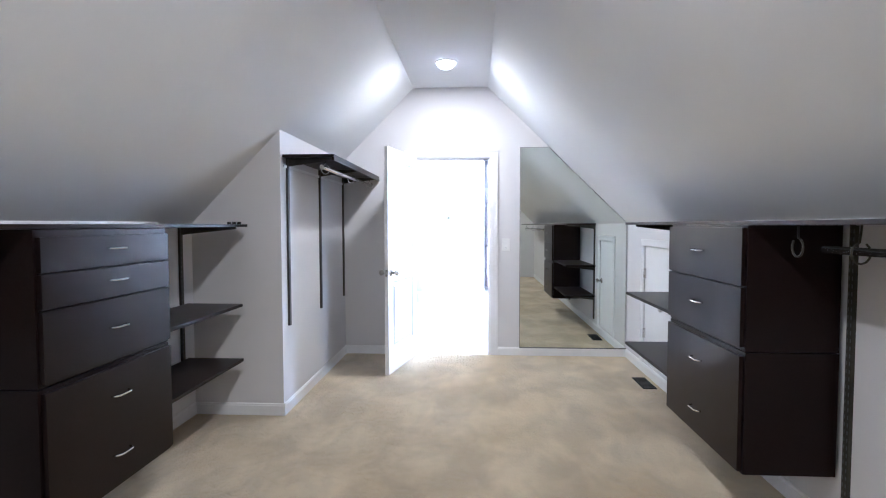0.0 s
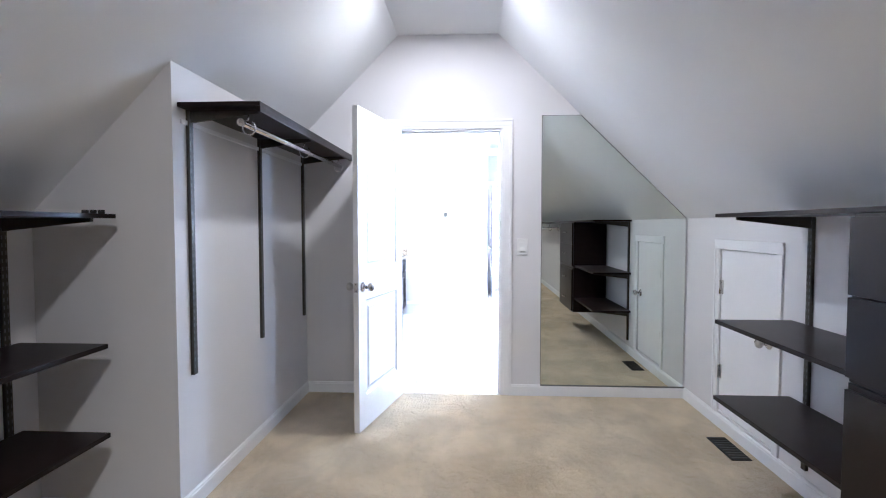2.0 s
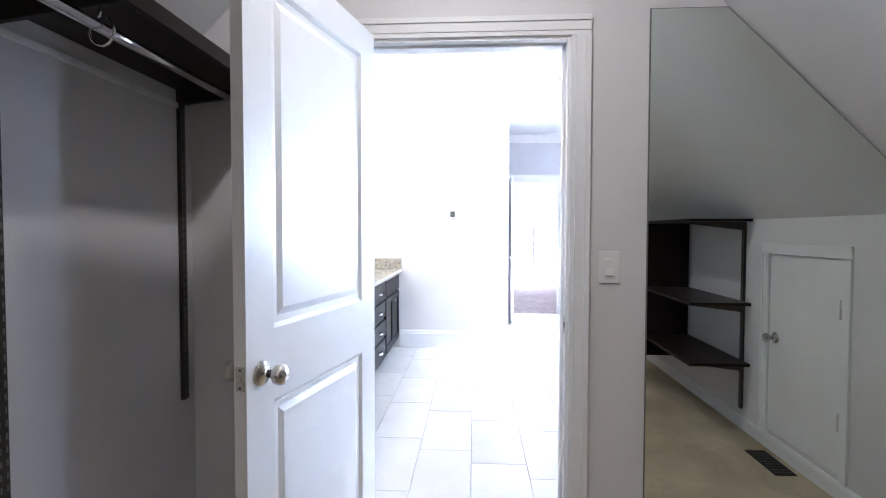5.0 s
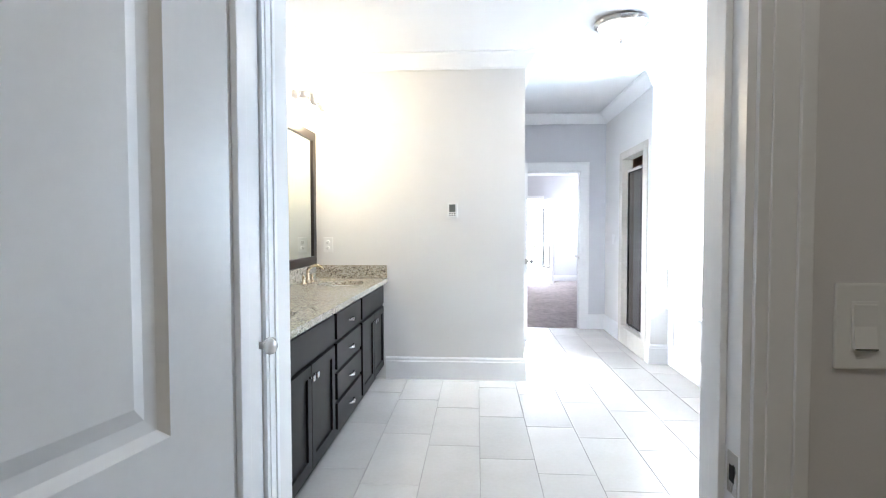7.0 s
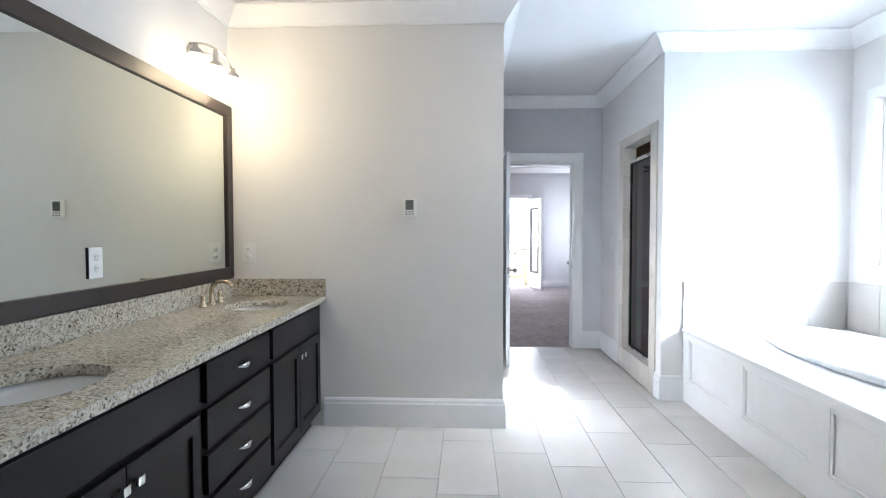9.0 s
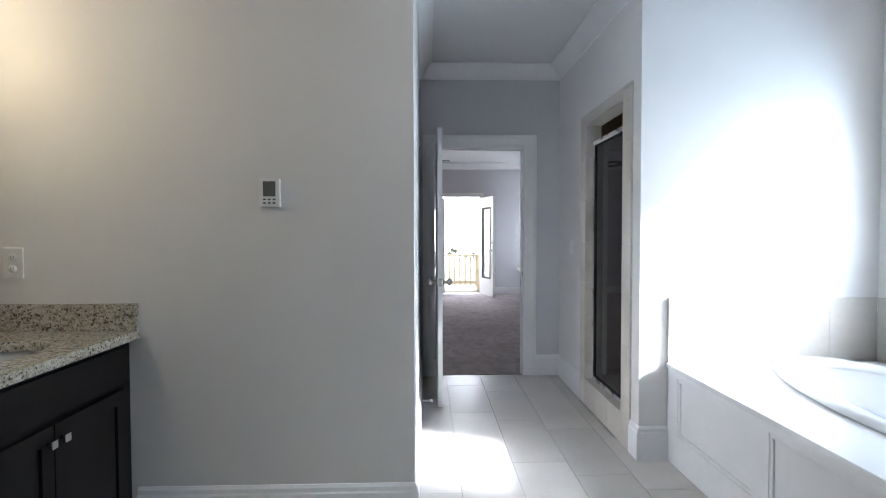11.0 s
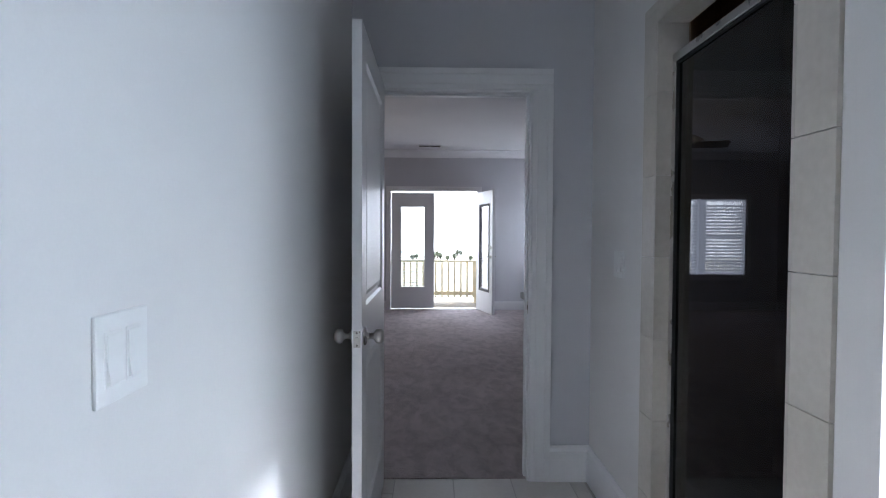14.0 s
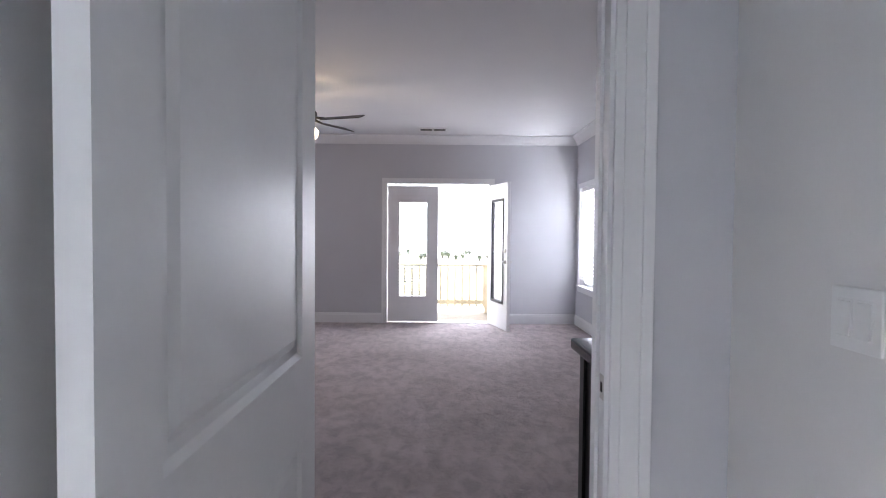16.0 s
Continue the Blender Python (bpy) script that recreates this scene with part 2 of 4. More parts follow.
# ---- mesh helpers ----
def box(bm, x0, x1, y0, y1, z0, z1, bevel=0.0):
    vs = [bm.verts.new(p) for p in ((x0, y0, z0), (x1, y0, z0), (x1, y1, z0), (x0, y1, z0), (x0, y0, z1), (x1, y0, z1), (x1, y1, z1), (x0, y1, z1))]
    fs = [bm.faces.new([vs[i] for i in q]) for q in ((3, 2, 1, 0), (4, 5, 6, 7), (0, 1, 5, 4), (1, 2, 6, 5), (2, 3, 7, 6), (3, 0, 4, 7))]
    if bevel:
        es = list({e for f in fs for e in f.edges})
        bmesh.ops.bevel(bm, geom=es, offset=bevel, segments=2, affect="EDGES", profile=0.6)
    return bm


def prism(bm, pts, axis, a, b):
    """A profile in the plane across the axis (x: y,z; y: x,z; z: x,y), drawn out from a to b."""
    def at(p, d):
        return {"x": (d, p[0], p[1]), "y": (p[0], d, p[1]), "z": (p[0], p[1], d)}[axis]
    A = [bm.verts.new(at(p, a)) for p in pts]
    B = [bm.verts.new(at(p, b)) for p in pts]
    n = len(pts)
    bm.faces.new(A)
    bm.faces.new(B[::-1])
    for i in range(n):
        bm.faces.new((A[i], B[i], B[(i + 1) % n], A[(i + 1) % n]))
    bmesh.ops.recalc_face_normals(bm, faces=bm.faces[:])
    return bm


def tube(bm, pts, r, seg=12, cap=True):
    """A round bar along a line of points; r may be one radius or one for each point."""
    rs = r if isinstance(r, (list, tuple)) else [r] * len(pts)
    pts = [Vector(p) for p in pts]
    rings = []
    side = None
    for i, p in enumerate(pts):
        d = (pts[min(i + 1, len(pts) - 1)] - pts[max(i - 1, 0)]).normalized()
        if side is None:
            side = d.cross(Vector((0, 0, 1)))
            if side.length < 0.01:
                side = Vector((1, 0, 0))
        side = (side - d * side.dot(d)).normalized()
        up = d.cross(side)
        rings.append([bm.verts.new(p + (side * math.cos(a) + up * math.sin(a)) * rs[i]) for a in [2 * math.pi * k / seg for k in range(seg)]])
    fs = []
    for a, b in zip(rings, rings[1:]):
        for k in range(seg):
            fs.append(bm.faces.new((a[k], a[(k + 1) % seg], b[(k + 1) % seg], b[k])))
    for f in fs:
        f.smooth = True
    if cap:
        bm.faces.new(rings[0][::-1])
        bm.faces.new(rings[-1])
    bmesh.ops.recalc_face_normals(bm, faces=bm.faces[:])
    return bm


def lathe(bm, profile, centre, way=(0, 0, 1), seg=24, sx=1.0, sy=1.0):
    """Turn a profile of (radius, height) round an axis."""
    q = Vector((0, 0, 1)).rotation_difference(Vector(way).normalized())
    rings = []
    for r, h in profile:
        rings.append([bm.verts.new(Vector(centre) + q @ Vector((max(r, 1e-4) * sx * math.cos(a), max(r, 1e-4) * sy * math.sin(a), h))) for a in [2 * math.pi * k / seg for k in range(seg)]])
    for a, b in zip(rings, rings[1:]):
        for k in range(seg):
            f = bm.faces.new((a[k], a[(k + 1) % seg], b[(k + 1) % seg], b[k]))
            f.smooth = True
    return bm


def holed_slab(bm, x0, x1, y0, y1, z0, z1, cx, cy, rx, ry, seg=48):
    """A rectangular slab with an oval hole through it."""
    def outer(a):
        c, s = math.cos(a), math.sin(a)
        k = min(((x1 - cx) if c > 0 else (cx - x0)) / max(abs(c), 1e-6), ((y1 - cy) if s > 0 else (cy - y0)) / max(abs(s), 1e-6))
        return cx + c * k, cy + s * k
    angs = sorted([2 * math.pi * k / seg for k in range(seg)] + [math.atan2(y - cy, x - cx) % (2 * math.pi) for x in (x0, x1) for y in (y0, y1)])
    O = [outer(a) for a in angs]
    I = [(cx + rx * math.cos(a), cy + ry * math.sin(a)) for a in angs]
    rows = [[bm.verts.new((*p, z)) for p in ps] for ps, z in ((O, z1), (I, z1), (I, z0), (O, z0))]
    n = len(angs)
    for a, b in zip(rows, rows[1:] + rows[:1]):
        for k in range(n):
            bm.faces.new((a[k], b[k], b[(k + 1) % n], a[(k + 1) % n]))
    bmesh.ops.recalc_face_normals(bm, faces=bm.faces[:])
    return bm


def mesh_object(name, bm, mat):
    me = bpy.data.meshes.new(name)
    bm.to_mesh(me)
    bm.free()
    me.materials.append(M[mat])
    return new(name, me)


def structure(name, bm, mat, label="", category=""):
    return tagged(mesh_object(name, bm, mat), label, category, "", "structure")


def part(name, bm, mat, parent, label=""):
    ob = mesh_object(name, bm, mat)
    ob.parent = parent
    return tagged(ob, label)


def thing(name, m, label, category, group="", kind=""):
    ob = new(name)
    ob.empty_display_size = 0.05
    ob.matrix_world = m
    return tagged(ob, label, category, group, kind)


def cells(bm, axis, a0, a1, u0, u1, z0, z1, holes):
    """A wall across the axis from a0 to a1, running u0..u1 and z0..z1, with holes (ua, ub, za, zb)."""
    us = sorted({u0, u1, *[h[0] for h in holes], *[h[1] for h in holes]})
    zs = sorted({z0, z1, *[h[2] for h in holes], *[h[3] for h in holes]})
    grid = [[not any(h[0] < (ua + ub) / 2 < h[1] and h[2] < (za + zb) / 2 < h[3] for h in holes) for za, zb in zip(zs, zs[1:])] for ua, ub in zip(us, us[1:])]

    def at(a, u, z):
        return (a, u, z) if axis == "x" else (u, a, z)

    def quad(*ps):
        bm.faces.new([bm.verts.new(p) for p in ps])
    nu, nz = len(us) - 1, len(zs) - 1
    for i in range(nu):
        for j in range(nz):
            if not grid[i][j]:
                continue
            ua, ub, za, zb = us[i], us[i + 1], zs[j], zs[j + 1]
            for a in (a0, a1):
                quad(at(a, ua, za), at(a, ub, za), at(a, ub, zb), at(a, ua, zb))
            for di, dj, e in ((-1, 0, (ua, za, ua, zb)), (1, 0, (ub, za, ub, zb)), (0, -1, (ua, za, ub, za)), (0, 1, (ua, zb, ub, zb))):
                ii, jj = i + di, j + dj
                if not (0 <= ii < nu and 0 <= jj < nz) or not grid[ii][jj]:
                    quad(at(a0, e[0], e[1]), at(a1, e[0], e[1]), at(a1, e[2], e[3]), at(a0, e[2], e[3]))
    bmesh.ops.remove_doubles(bm, verts=bm.verts[:], dist=1e-5)
    bmesh.ops.recalc_face_normals(bm, faces=bm.faces[:])
    return bm


def wall(name, axis, a0, a1, u0, u1, z0, z1, mat, holes=(), label="smooth painted plaster wall"):
    return structure(name, cells(bmesh.new(), axis, a0, a1, u0, u1, z0, z1, list(holes)), mat, label, "wall")


def solid(name, dims, mat, label, category="wall", bevel=0.0):
    return structure(name, box(bmesh.new(), *dims, bevel), mat, label, category)


def skirting(name, axis, a, out, u0, u1, height, thick=0.014, z=0.0):
    """A moulded baseboard on a wall face at a, standing out by its thickness in the direction out."""
    t = thick * out
    pts = [(a, z), (a + t, z), (a + t, z + height * 0.8), (a + t * 0.75, z + height * 0.84), (a + t * 0.7, z + height * 0.93), (a + t * 0.3, z + height), (a, z + height)]
    bm = bmesh.new()
    prism(bm, pts, "y" if axis == "x" else "x", u0, u1)
    return structure(name, bm, "trim", "white painted moulded baseboard", "baseboard")


def crown(name, axis, a, out, u0, u1, ztop, h=0.12, w=0.105, miter0=0, miter1=0):
    """A coved crown moulding under the ceiling along a wall face; miters lengthen (+) or shorten (-) its outer edge."""
    prof = [(0, 0), (0, -h), (0.012, -h), (0.018, -h * 0.88), (0.035, -h * 0.72), (0.06, -h * 0.4), (0.08, -h * 0.2), (w - 0.01, -h * 0.12), (w, -h * 0.1), (w, 0)]
    bm = bmesh.new()
    A, B = [], []
    for d, z in prof:
        for lst, u, mt in ((A, u0, -miter0), (B, u1, miter1)):
            uu = u + d * mt
            p = (a + d * out, uu, ztop + z) if axis == "x" else (uu, a + d * out, ztop + z)
            lst.append(bm.verts.new(p))
    n = len(prof)
    bm.faces.new(A)
    bm.faces.new(B[::-1])
    for i in range(n):
        bm.faces.new((A[i], B[i], B[(i + 1) % n], A[(i + 1) % n]))
    bmesh.ops.recalc_face_normals(bm, faces=bm.faces[:])
    return structure(name, bm, "trim", "white coved crown moulding", "crown moulding")


def casing(name, axis, a, out, u0, u1, ztop, width=0.075, thick=0.018, mat="trim", label="white moulded door casing", zbot=0.0, sill=False):
    """Moulded trim round an opening u0..u1 up to ztop: a flat with a raised outer bead."""
    ob = thing(name, pose(0, 0, 0), label, "door casing", kind="structure")

    def bar(nm, du0, du1, z0, z1, upright, flip):
        bm = bmesh.new()
        for k0, k1, th in ((0, 0.24, 0.55), (0.24, 0.72, 0.72), (0.72, 1.0, 1.0)):
            t = thick * th * out
            if upright:
                s0, s1 = (du1 - (du1 - du0) * k1, du1 - (du1 - du0) * k0) if flip else (du0 + (du1 - du0) * k0, du0 + (du1 - du0) * k1)
                d = (min(a, a + t), max(a, a + t), s0, s1, z0, z1)
            else:
                d = (min(a, a + t), max(a, a + t), du0, du1, z0 + (z1 - z0) * k0, z0 + (z1 - z0) * k1)
            if axis == "y":
                d = (d[2], d[3], d[0], d[1], d[4], d[5])
            box(bm, *d, 0.0015)
        part(nm, bm, mat, ob)
    bar("jamb_casing", u0 - width, u0, zbot, ztop, True, True)
    bar("jamb_casing", u1, u1 + width, zbot, ztop, True, False)
    bar("head_casing", u0 - width, u1 + width, ztop, ztop + width, False, False)
    return ob


def knob_parts(parent, x, y, z, way, mat="nickel", r=0.027):
    """A round door knob with its rose; way: the direction in which it stands out."""
    w = Vector(way)
    k = part("knob", lathe(bmesh.new(), [(0.001, 0.018), (0.011, 0.018), (0.011, 0.034), (0.016, 0.037), (r * 0.92, 0.044), (r, 0.054), (r * 0.93, 0.064), (r * 0.62, 0.071), (0.001, 0.073)], (x, y, z), w), mat, parent, "satin nickel round knob")
    part("rose", lathe(bmesh.new(), [(0.001, 0.0), (0.033, 0.0), (0.033, 0.004), (0.029, 0.008), (0.014, 0.012), (0.011, 0.02)], (x, y, z), w), mat, k)


def panel_door(name, m, w, h, label, swing=1, knobs=True, t=0.035):
    """A moulded two-panel leaf: hinge at local x 0, latch at x = w, faces at y 0 and y t."""
    ob = thing(name, m, label, "door", kind="structure")
    st = 0.118
    zs = [0.21, 0.825, 1.015, h - 0.11]
    bm = bmesh.new()
    cells(bm, "y", 0, t, 0, w, 0, h, [(st, w - st, zs[0], zs[1]), (st, w - st, zs[2], zs[3])])
    part("frame", bm, "trim", ob)
    for z0, z1 in ((zs[0], zs[1]), (zs[2], zs[3])):
        bm = bmesh.new()
        x0, x1 = st, w - st
        loops = [(0.0, 0.0), (0.012, 0.009), (0.03, 0.010), (0.05, 0.0035), (0.06, 0.0035)]
        for face, sgn in ((0, 1), (t, -1)):
            rings = []
            for i, d in loops:
                y = face + sgn * d
                rings.append([bm.verts.new(p) for p in ((x0 + i, y, z0 + i), (x1 - i, y, z0 + i), (x1 - i, y, z1 - i), (x0 + i, y, z1 - i))])
            for a, b in zip(rings, rings[1:]):
                for k in range(4):
                    bm.faces.new((a[k], a[(k + 1) % 4], b[(k + 1) % 4], b[k]))
            bm.faces.new(rings[-1])
        bmesh.ops.recalc_face_normals(bm, faces=bm.faces[:])
        part("panel", bm, "trim", ob)
    if knobs:
        knob_parts(ob, w - 0.062, 0, 0.91, (0, -1, 0))
        knob_parts(ob, w - 0.062, t, 0.91, (0, 1, 0))
        bm = bmesh.new()
        box(bm, w - 0.001, w + 0.0015, t / 2 - 0.0125, t / 2 + 0.0125, 0.88, 0.94, 0.0006)
        plate = part("latch_plate", bm, "nickel", ob)
        part("latch_bolt", box(bmesh.new(), w + 0.0015, w + 0.009, t / 2 - 0.006, t / 2 + 0.006, 0.902, 0.918, 0.002), "nickel", plate)
        for z in (0.888, 0.932):
            part("screw", lathe(bmesh.new(), [(0.001, 0.0025), (0.003, 0.0022), (0.0035, 0.0015)], (w, t / 2, z), (1, 0, 0), 10), "bronze", plate)
    for z in (0.2, 1.0, 1.82):
        bm = bmesh.new()
        tube(bm, [(-0.004, -0.006 * swing + (t if swing < 0 else 0), z - 0.045), (-0.004, -0.006 * swing + (t if swing < 0 else 0), z + 0.045)], 0.006, 10)
        part("hinge", bm, "nickel", ob)
    return ob


def plate_thing(name, m, label, kind, w=0.072, h=0.115):
    """Wall plates. Local: x across, z up, standing out to -y."""
    ob = thing(name, m, label, "outlet" if kind == "outlet" else "switch")
    part("plate", box(bmesh.new(), -w / 2, w / 2, -0.006, 0, -h / 2, h / 2, 0.003), "plate", ob)
    if kind == "outlet":
        for dz in (-0.024, 0.024):
            s = part("socket", lathe(bmesh.new(), [(0.0165, 0.0), (0.0165, 0.0085), (0.001, 0.0085)], (0, 0, dz), (0, -1, 0), 16), "plate", ob)
            for dx in (-0.006, 0.006):
                part("slot", box(bmesh.new(), dx - 0.0012, dx + 0.0012, -0.0092, -0.008, dz - 0.001, dz + 0.007), "grey", s)
    else:
        n = 2 if kind == "double" else 1
        for i in range(n):
            c = (i - (n - 1) / 2) * 0.046
            part("rocker_frame", box(bmesh.new(), c - 0.0185, c + 0.0185, -0.0072, -0.005, -0.036, 0.036, 0.0008), "plate", ob)
            bm = bmesh.new()
            prism(bm, [(-0.007, -0.032), (-0.0125, -0.031), (-0.008, 0.0), (-0.0085, 0.031), (-0.007, 0.032)], "x", c - 0.0155, c + 0.0155)
            part("rocker", bm, "plate", ob)
            part("rocker_gap", box(bmesh.new(), c - 0.0155, c + 0.0155, -0.0128, -0.0118, -0.0335, -0.0315), "grey" if n == 1 else "plate", ob)
    return ob


# ---- structure: closet under the roof ----
EY = 5.16
structure("closet_floor", box(bmesh.new(), -1.3, 2.5, -3.1, EY, -0.12, 0.0), "carpet", "beige cut-pile carpet with faint vacuum marks", "carpet")
wall("wall_closet_end", "y", EY, 5.30, -1.3, 3.72, 0, 2.95, "wall", [(0.17, 0.984, 0, 2.04)], "pale grey painted gable wall with doorway")
wall("wall_knee_right", "x", 2.365, 2.465, -3.0, EY, 0, 1.5, "wall", [(4.0, 4.63, 0.1, 1.155)], "pale grey low knee wall with access hatch")
wall("wall_knee_left", "x", -1.28, -1.18, -3.0, 3.36, 0, 1.5, "wall", label="pale grey low knee wall")
solid("wall_closet_stub", (-1.28, -0.535, 3.36, EY, 0, 2.15), "wall", "pale grey wall stepping out under the roof slope")
solid("wall_closet_back", (-1.3, 2.5, -3.1, -3.0, 0, 2.95), "wall", "pale grey painted plaster wall")
structure("closet_ceiling", prism(bmesh.new(), [(-1.42, 1.12), (-1.18, 1.36), (0.19, 2.745), (0.95, 2.745), (2.365, 1.36), (2.6, 1.13), (2.72, 1.25), (1.0, 2.9), (0.14, 2.9), (-1.54, 1.24)], "y", -3.05, EY), "ceil", "white sloped attic ceiling with flat ridge strip", "ceiling")
skirting("baseboard_end_left", "y", EY, -1, -0.535, 0.095, 0.085)
skirting("baseboard_end_right", "y", EY, -1, 1.059, 2.365, 0.085)
skirting("baseboard_stub_side", "x", -0.535, 1, 3.36, EY, 0.085)
skirting("baseboard_stub_front", "y", 3.36, -1, -1.18, -0.521, 0.085)
skirting("baseboard_knee_right", "x", 2.365, -1, -3.0, EY - 0.014, 0.085)
skirting("baseboard_knee_left", "x", -1.18, 1, -3.0, 3.346, 0.085)
for nm, x0, x1 in (("trim_knee_left", -1.18, -1.165), ("trim_knee_right", 2.35, 2.365)):
    solid(nm, (x0, x1, -3.0, 2.95 if x0 < 0 else 2.9, 1.345, 1.37), "trim", "white painted trim strip under the roof slope", "trim", 0.002)
casing("door_casing_closet", "y", EY, -1, 0.17, 0.984, 2.04)
casing("door_casing_closet_bath_side", "y", 5.30, 1, 0.17, 0.984, 2.04)
jl = thing("door_jamb_closet", pose(0, 0, 0), "white painted door jamb with stop", "door jamb", kind="structure")
part("jamb", box(bmesh.new(), 0.17, 0.182, EY, 5.30, 0, 2.04), "trim", jl)
part("jamb", box(bmesh.new(), 0.972, 0.984, EY, 5.30, 0, 2.04), "trim", jl)
part("head", box(bmesh.new(), 0.182, 0.972, EY, 5.30, 2.028, 2.04), "trim", jl)
part("stop", box(bmesh.new(), 0.961, 0.972, EY + 0.045, EY + 0.08, 0, 2.028, 0.002), "trim", jl)
part("stop", box(bmesh.new(), 0.182, 0.193, EY + 0.045, EY + 0.08, 0, 2.028, 0.002), "trim", jl)
part("stop", box(bmesh.new(), 0.193, 0.961, EY + 0.045, EY + 0.08, 2.017, 2.028, 0.002), "trim", jl)
sp = part("strike_plate", box(bmesh.new(), 0.9705, 0.9725, EY + 0.006, EY + 0.036, 0.88, 0.945, 0.0005), "nickel", jl)
part("strike_hole", box(bmesh.new(), 0.9695, 0.9708, EY + 0.014, EY + 0.028, 0.9, 0.925), "black", sp)
LEAF = math.degrees(math.atan2(-0.783, -0.165))
panel_door("door_1", pose(0.19, EY - 0.045, 0.012, 0, 0, LEAF), 0.80, 2.025, "white two-panel door standing open into the closet", swing=1)

# ---- structure: bathroom ----
BC = 2.75
solid("bath_subfloor", (-0.95, 3.72, EY, 11.22, -0.12, -0.006), "grout", "grey grout bed between floor tiles", "floor")
wall("wall_bath_left", "x", -0.945, -0.825, 5.30, 8.93, 0, BC, "bath")
wall("wall_bath_main", "y", 8.81, 8.93, -0.825, 0.985, 0, BC, "bath", label="pale grey painted wall behind the vanity end")
wall("wall_hall_left", "x", 0.865, 0.985, 8.93, 11.19, 0, BC, "bath")
wall("wall_tub_end", "y", 9.426, 9.54, 2.23, 3.6, 0, BC, "bath", label="pale grey wall at the end of the bathtub")
wall("wall_hall_right", "x", 2.23, 2.332, 9.54, 11.19, 0, BC, "bath", [(9.66, 10.40, 0.18, 2.08)], "pale grey wall with tiled shower opening")
wall("wall_bath_right", "x", 3.6, 3.72, 5.30, 11.19, 0, BC, "bath", [(8.2, 9.2, 1.05, 2.22)], "pale grey wall with window over the bathtub")
wall("wall_bath_closet_side", "x", -0.2, -0.1, 5.30, 6.13, 0, BC, "bath", [(5.33, 5.99, 0, 2.04)], "pale grey wall with linen closet door")
wall("wall_bath_closet_end", "y", 6.13, 6.23, -0.825, -0.1, 0, BC, "bath")
solid("bath_ceiling", (-0.95, 3.72, 5.30, 11.19, BC, BC + 0.1), "ceil", "white painted flat ceiling", "ceiling")
crown("crown_main", "y", 8.81, -1, -0.825, 0.985, BC, miter0=-1, miter1=1)
crown("crown_left", "x", -0.825, 1, 6.23, 8.81, BC, miter0=-1, miter1=-1)
crown("crown_hall_left", "x", 0.985, 1, 8.81, 11.19, BC, miter0=1, miter1=-1)
crown("crown_hall_end", "y", 11.19, -1, 0.985, 2.23, BC, miter0=-1, miter1=-1)
crown("crown_hall_right", "x", 2.23, -1, 9.426, 11.19, BC, miter0=1, miter1=-1)
crown("crown_tub_end", "y", 9.426, -1, 2.23, 3.6, BC, miter0=1, miter1=-1)
crown("crown_right", "x", 3.6, -1, 5.30, 9.426, BC, miter0=-1, miter1=-1)
crown("crown_entry", "y", 5.30, 1, -0.1, 3.6, BC, miter0=-1, miter1=-1)
crown("crown_closet_side", "x", -0.1, 1, 5.30, 6.23, BC, miter0=-1, miter1=1)
SK = 0.19
skirting("baseboard_main", "y", 8.81, -1, -0.2, 0.985, SK, 0.017)
skirting("baseboard_hall_left", "x", 0.985, 1, 8.793, 11.19, SK, 0.017)
skirting("baseboard_hall_end", "y", 11.19, -1, 2.021, 2.23, SK, 0.017)
skirting("baseboard_hall_right_far", "x", 2.23, -1, 10.51, 11.173, SK, 0.017)
skirting("baseboard_hall_right_near", "x", 2.23, -1, 9.409, 9.535, SK, 0.017)
skirting("baseboard_nib", "y", 9.426, -1, 2.23, 2.392, SK, 0.017)
casing("door_casing_linen", "x", -0.1, 1, 5.33, 5.99, 2.04, 0.085)
panel_door("door_2", pose(-0.104, 5.335, 0.02, 0, 0, 90), 0.65, 2.02, "white closed two-panel linen closet door", swing=1)
casing("door_casing_bedroom", "y", 11.19, -1, 1.115, 1.915, 2.04, 0.105)
casing("door_casing_bedroom_inside", "y", 11.31, 1, 1.115, 1.915, 2.04, 0.105)
jb = thing("door_jamb_bedroom", pose(0, 0, 0), "white painted door jamb with stop", "door jamb", kind="structure")
part("jamb", box(bmesh.new(), 1.103, 1.115, 11.19, 11.31, 0, 2.04), "trim", jb)
part("jamb", box(bmesh.new(), 1.903, 1.915, 11.19, 11.31, 0, 2.04), "trim", jb)
part("head", box(bmesh.new(), 1.115, 1.903, 11.19, 11.31, 2.028, 2.04), "trim", jb)
part("stop", box(bmesh.new(), 1.892, 1.903, 11.235, 11.27, 0, 2.028, 0.002), "trim", jb)
part("stop", box(bmesh.new(), 1.126, 1.892, 11.235, 11.27, 2.017, 2.028, 0.002), "trim", jb)
sp = part("strike_plate", box(bmesh.new(), 1.9015, 1.9035, 11.196, 11.226, 0.88, 0.945, 0.0005), "nickel", jb)
part("strike_hole", box(bmesh.new(), 1.9005, 1.9018, 11.204, 11.218, 0.9, 0.925), "black", sp)
panel_door("door_3", pose(1.12, 11.16, 0.012, 0, 0, -90), 0.84, 2.025, "white two-panel door open against the hall wall", swing=1)

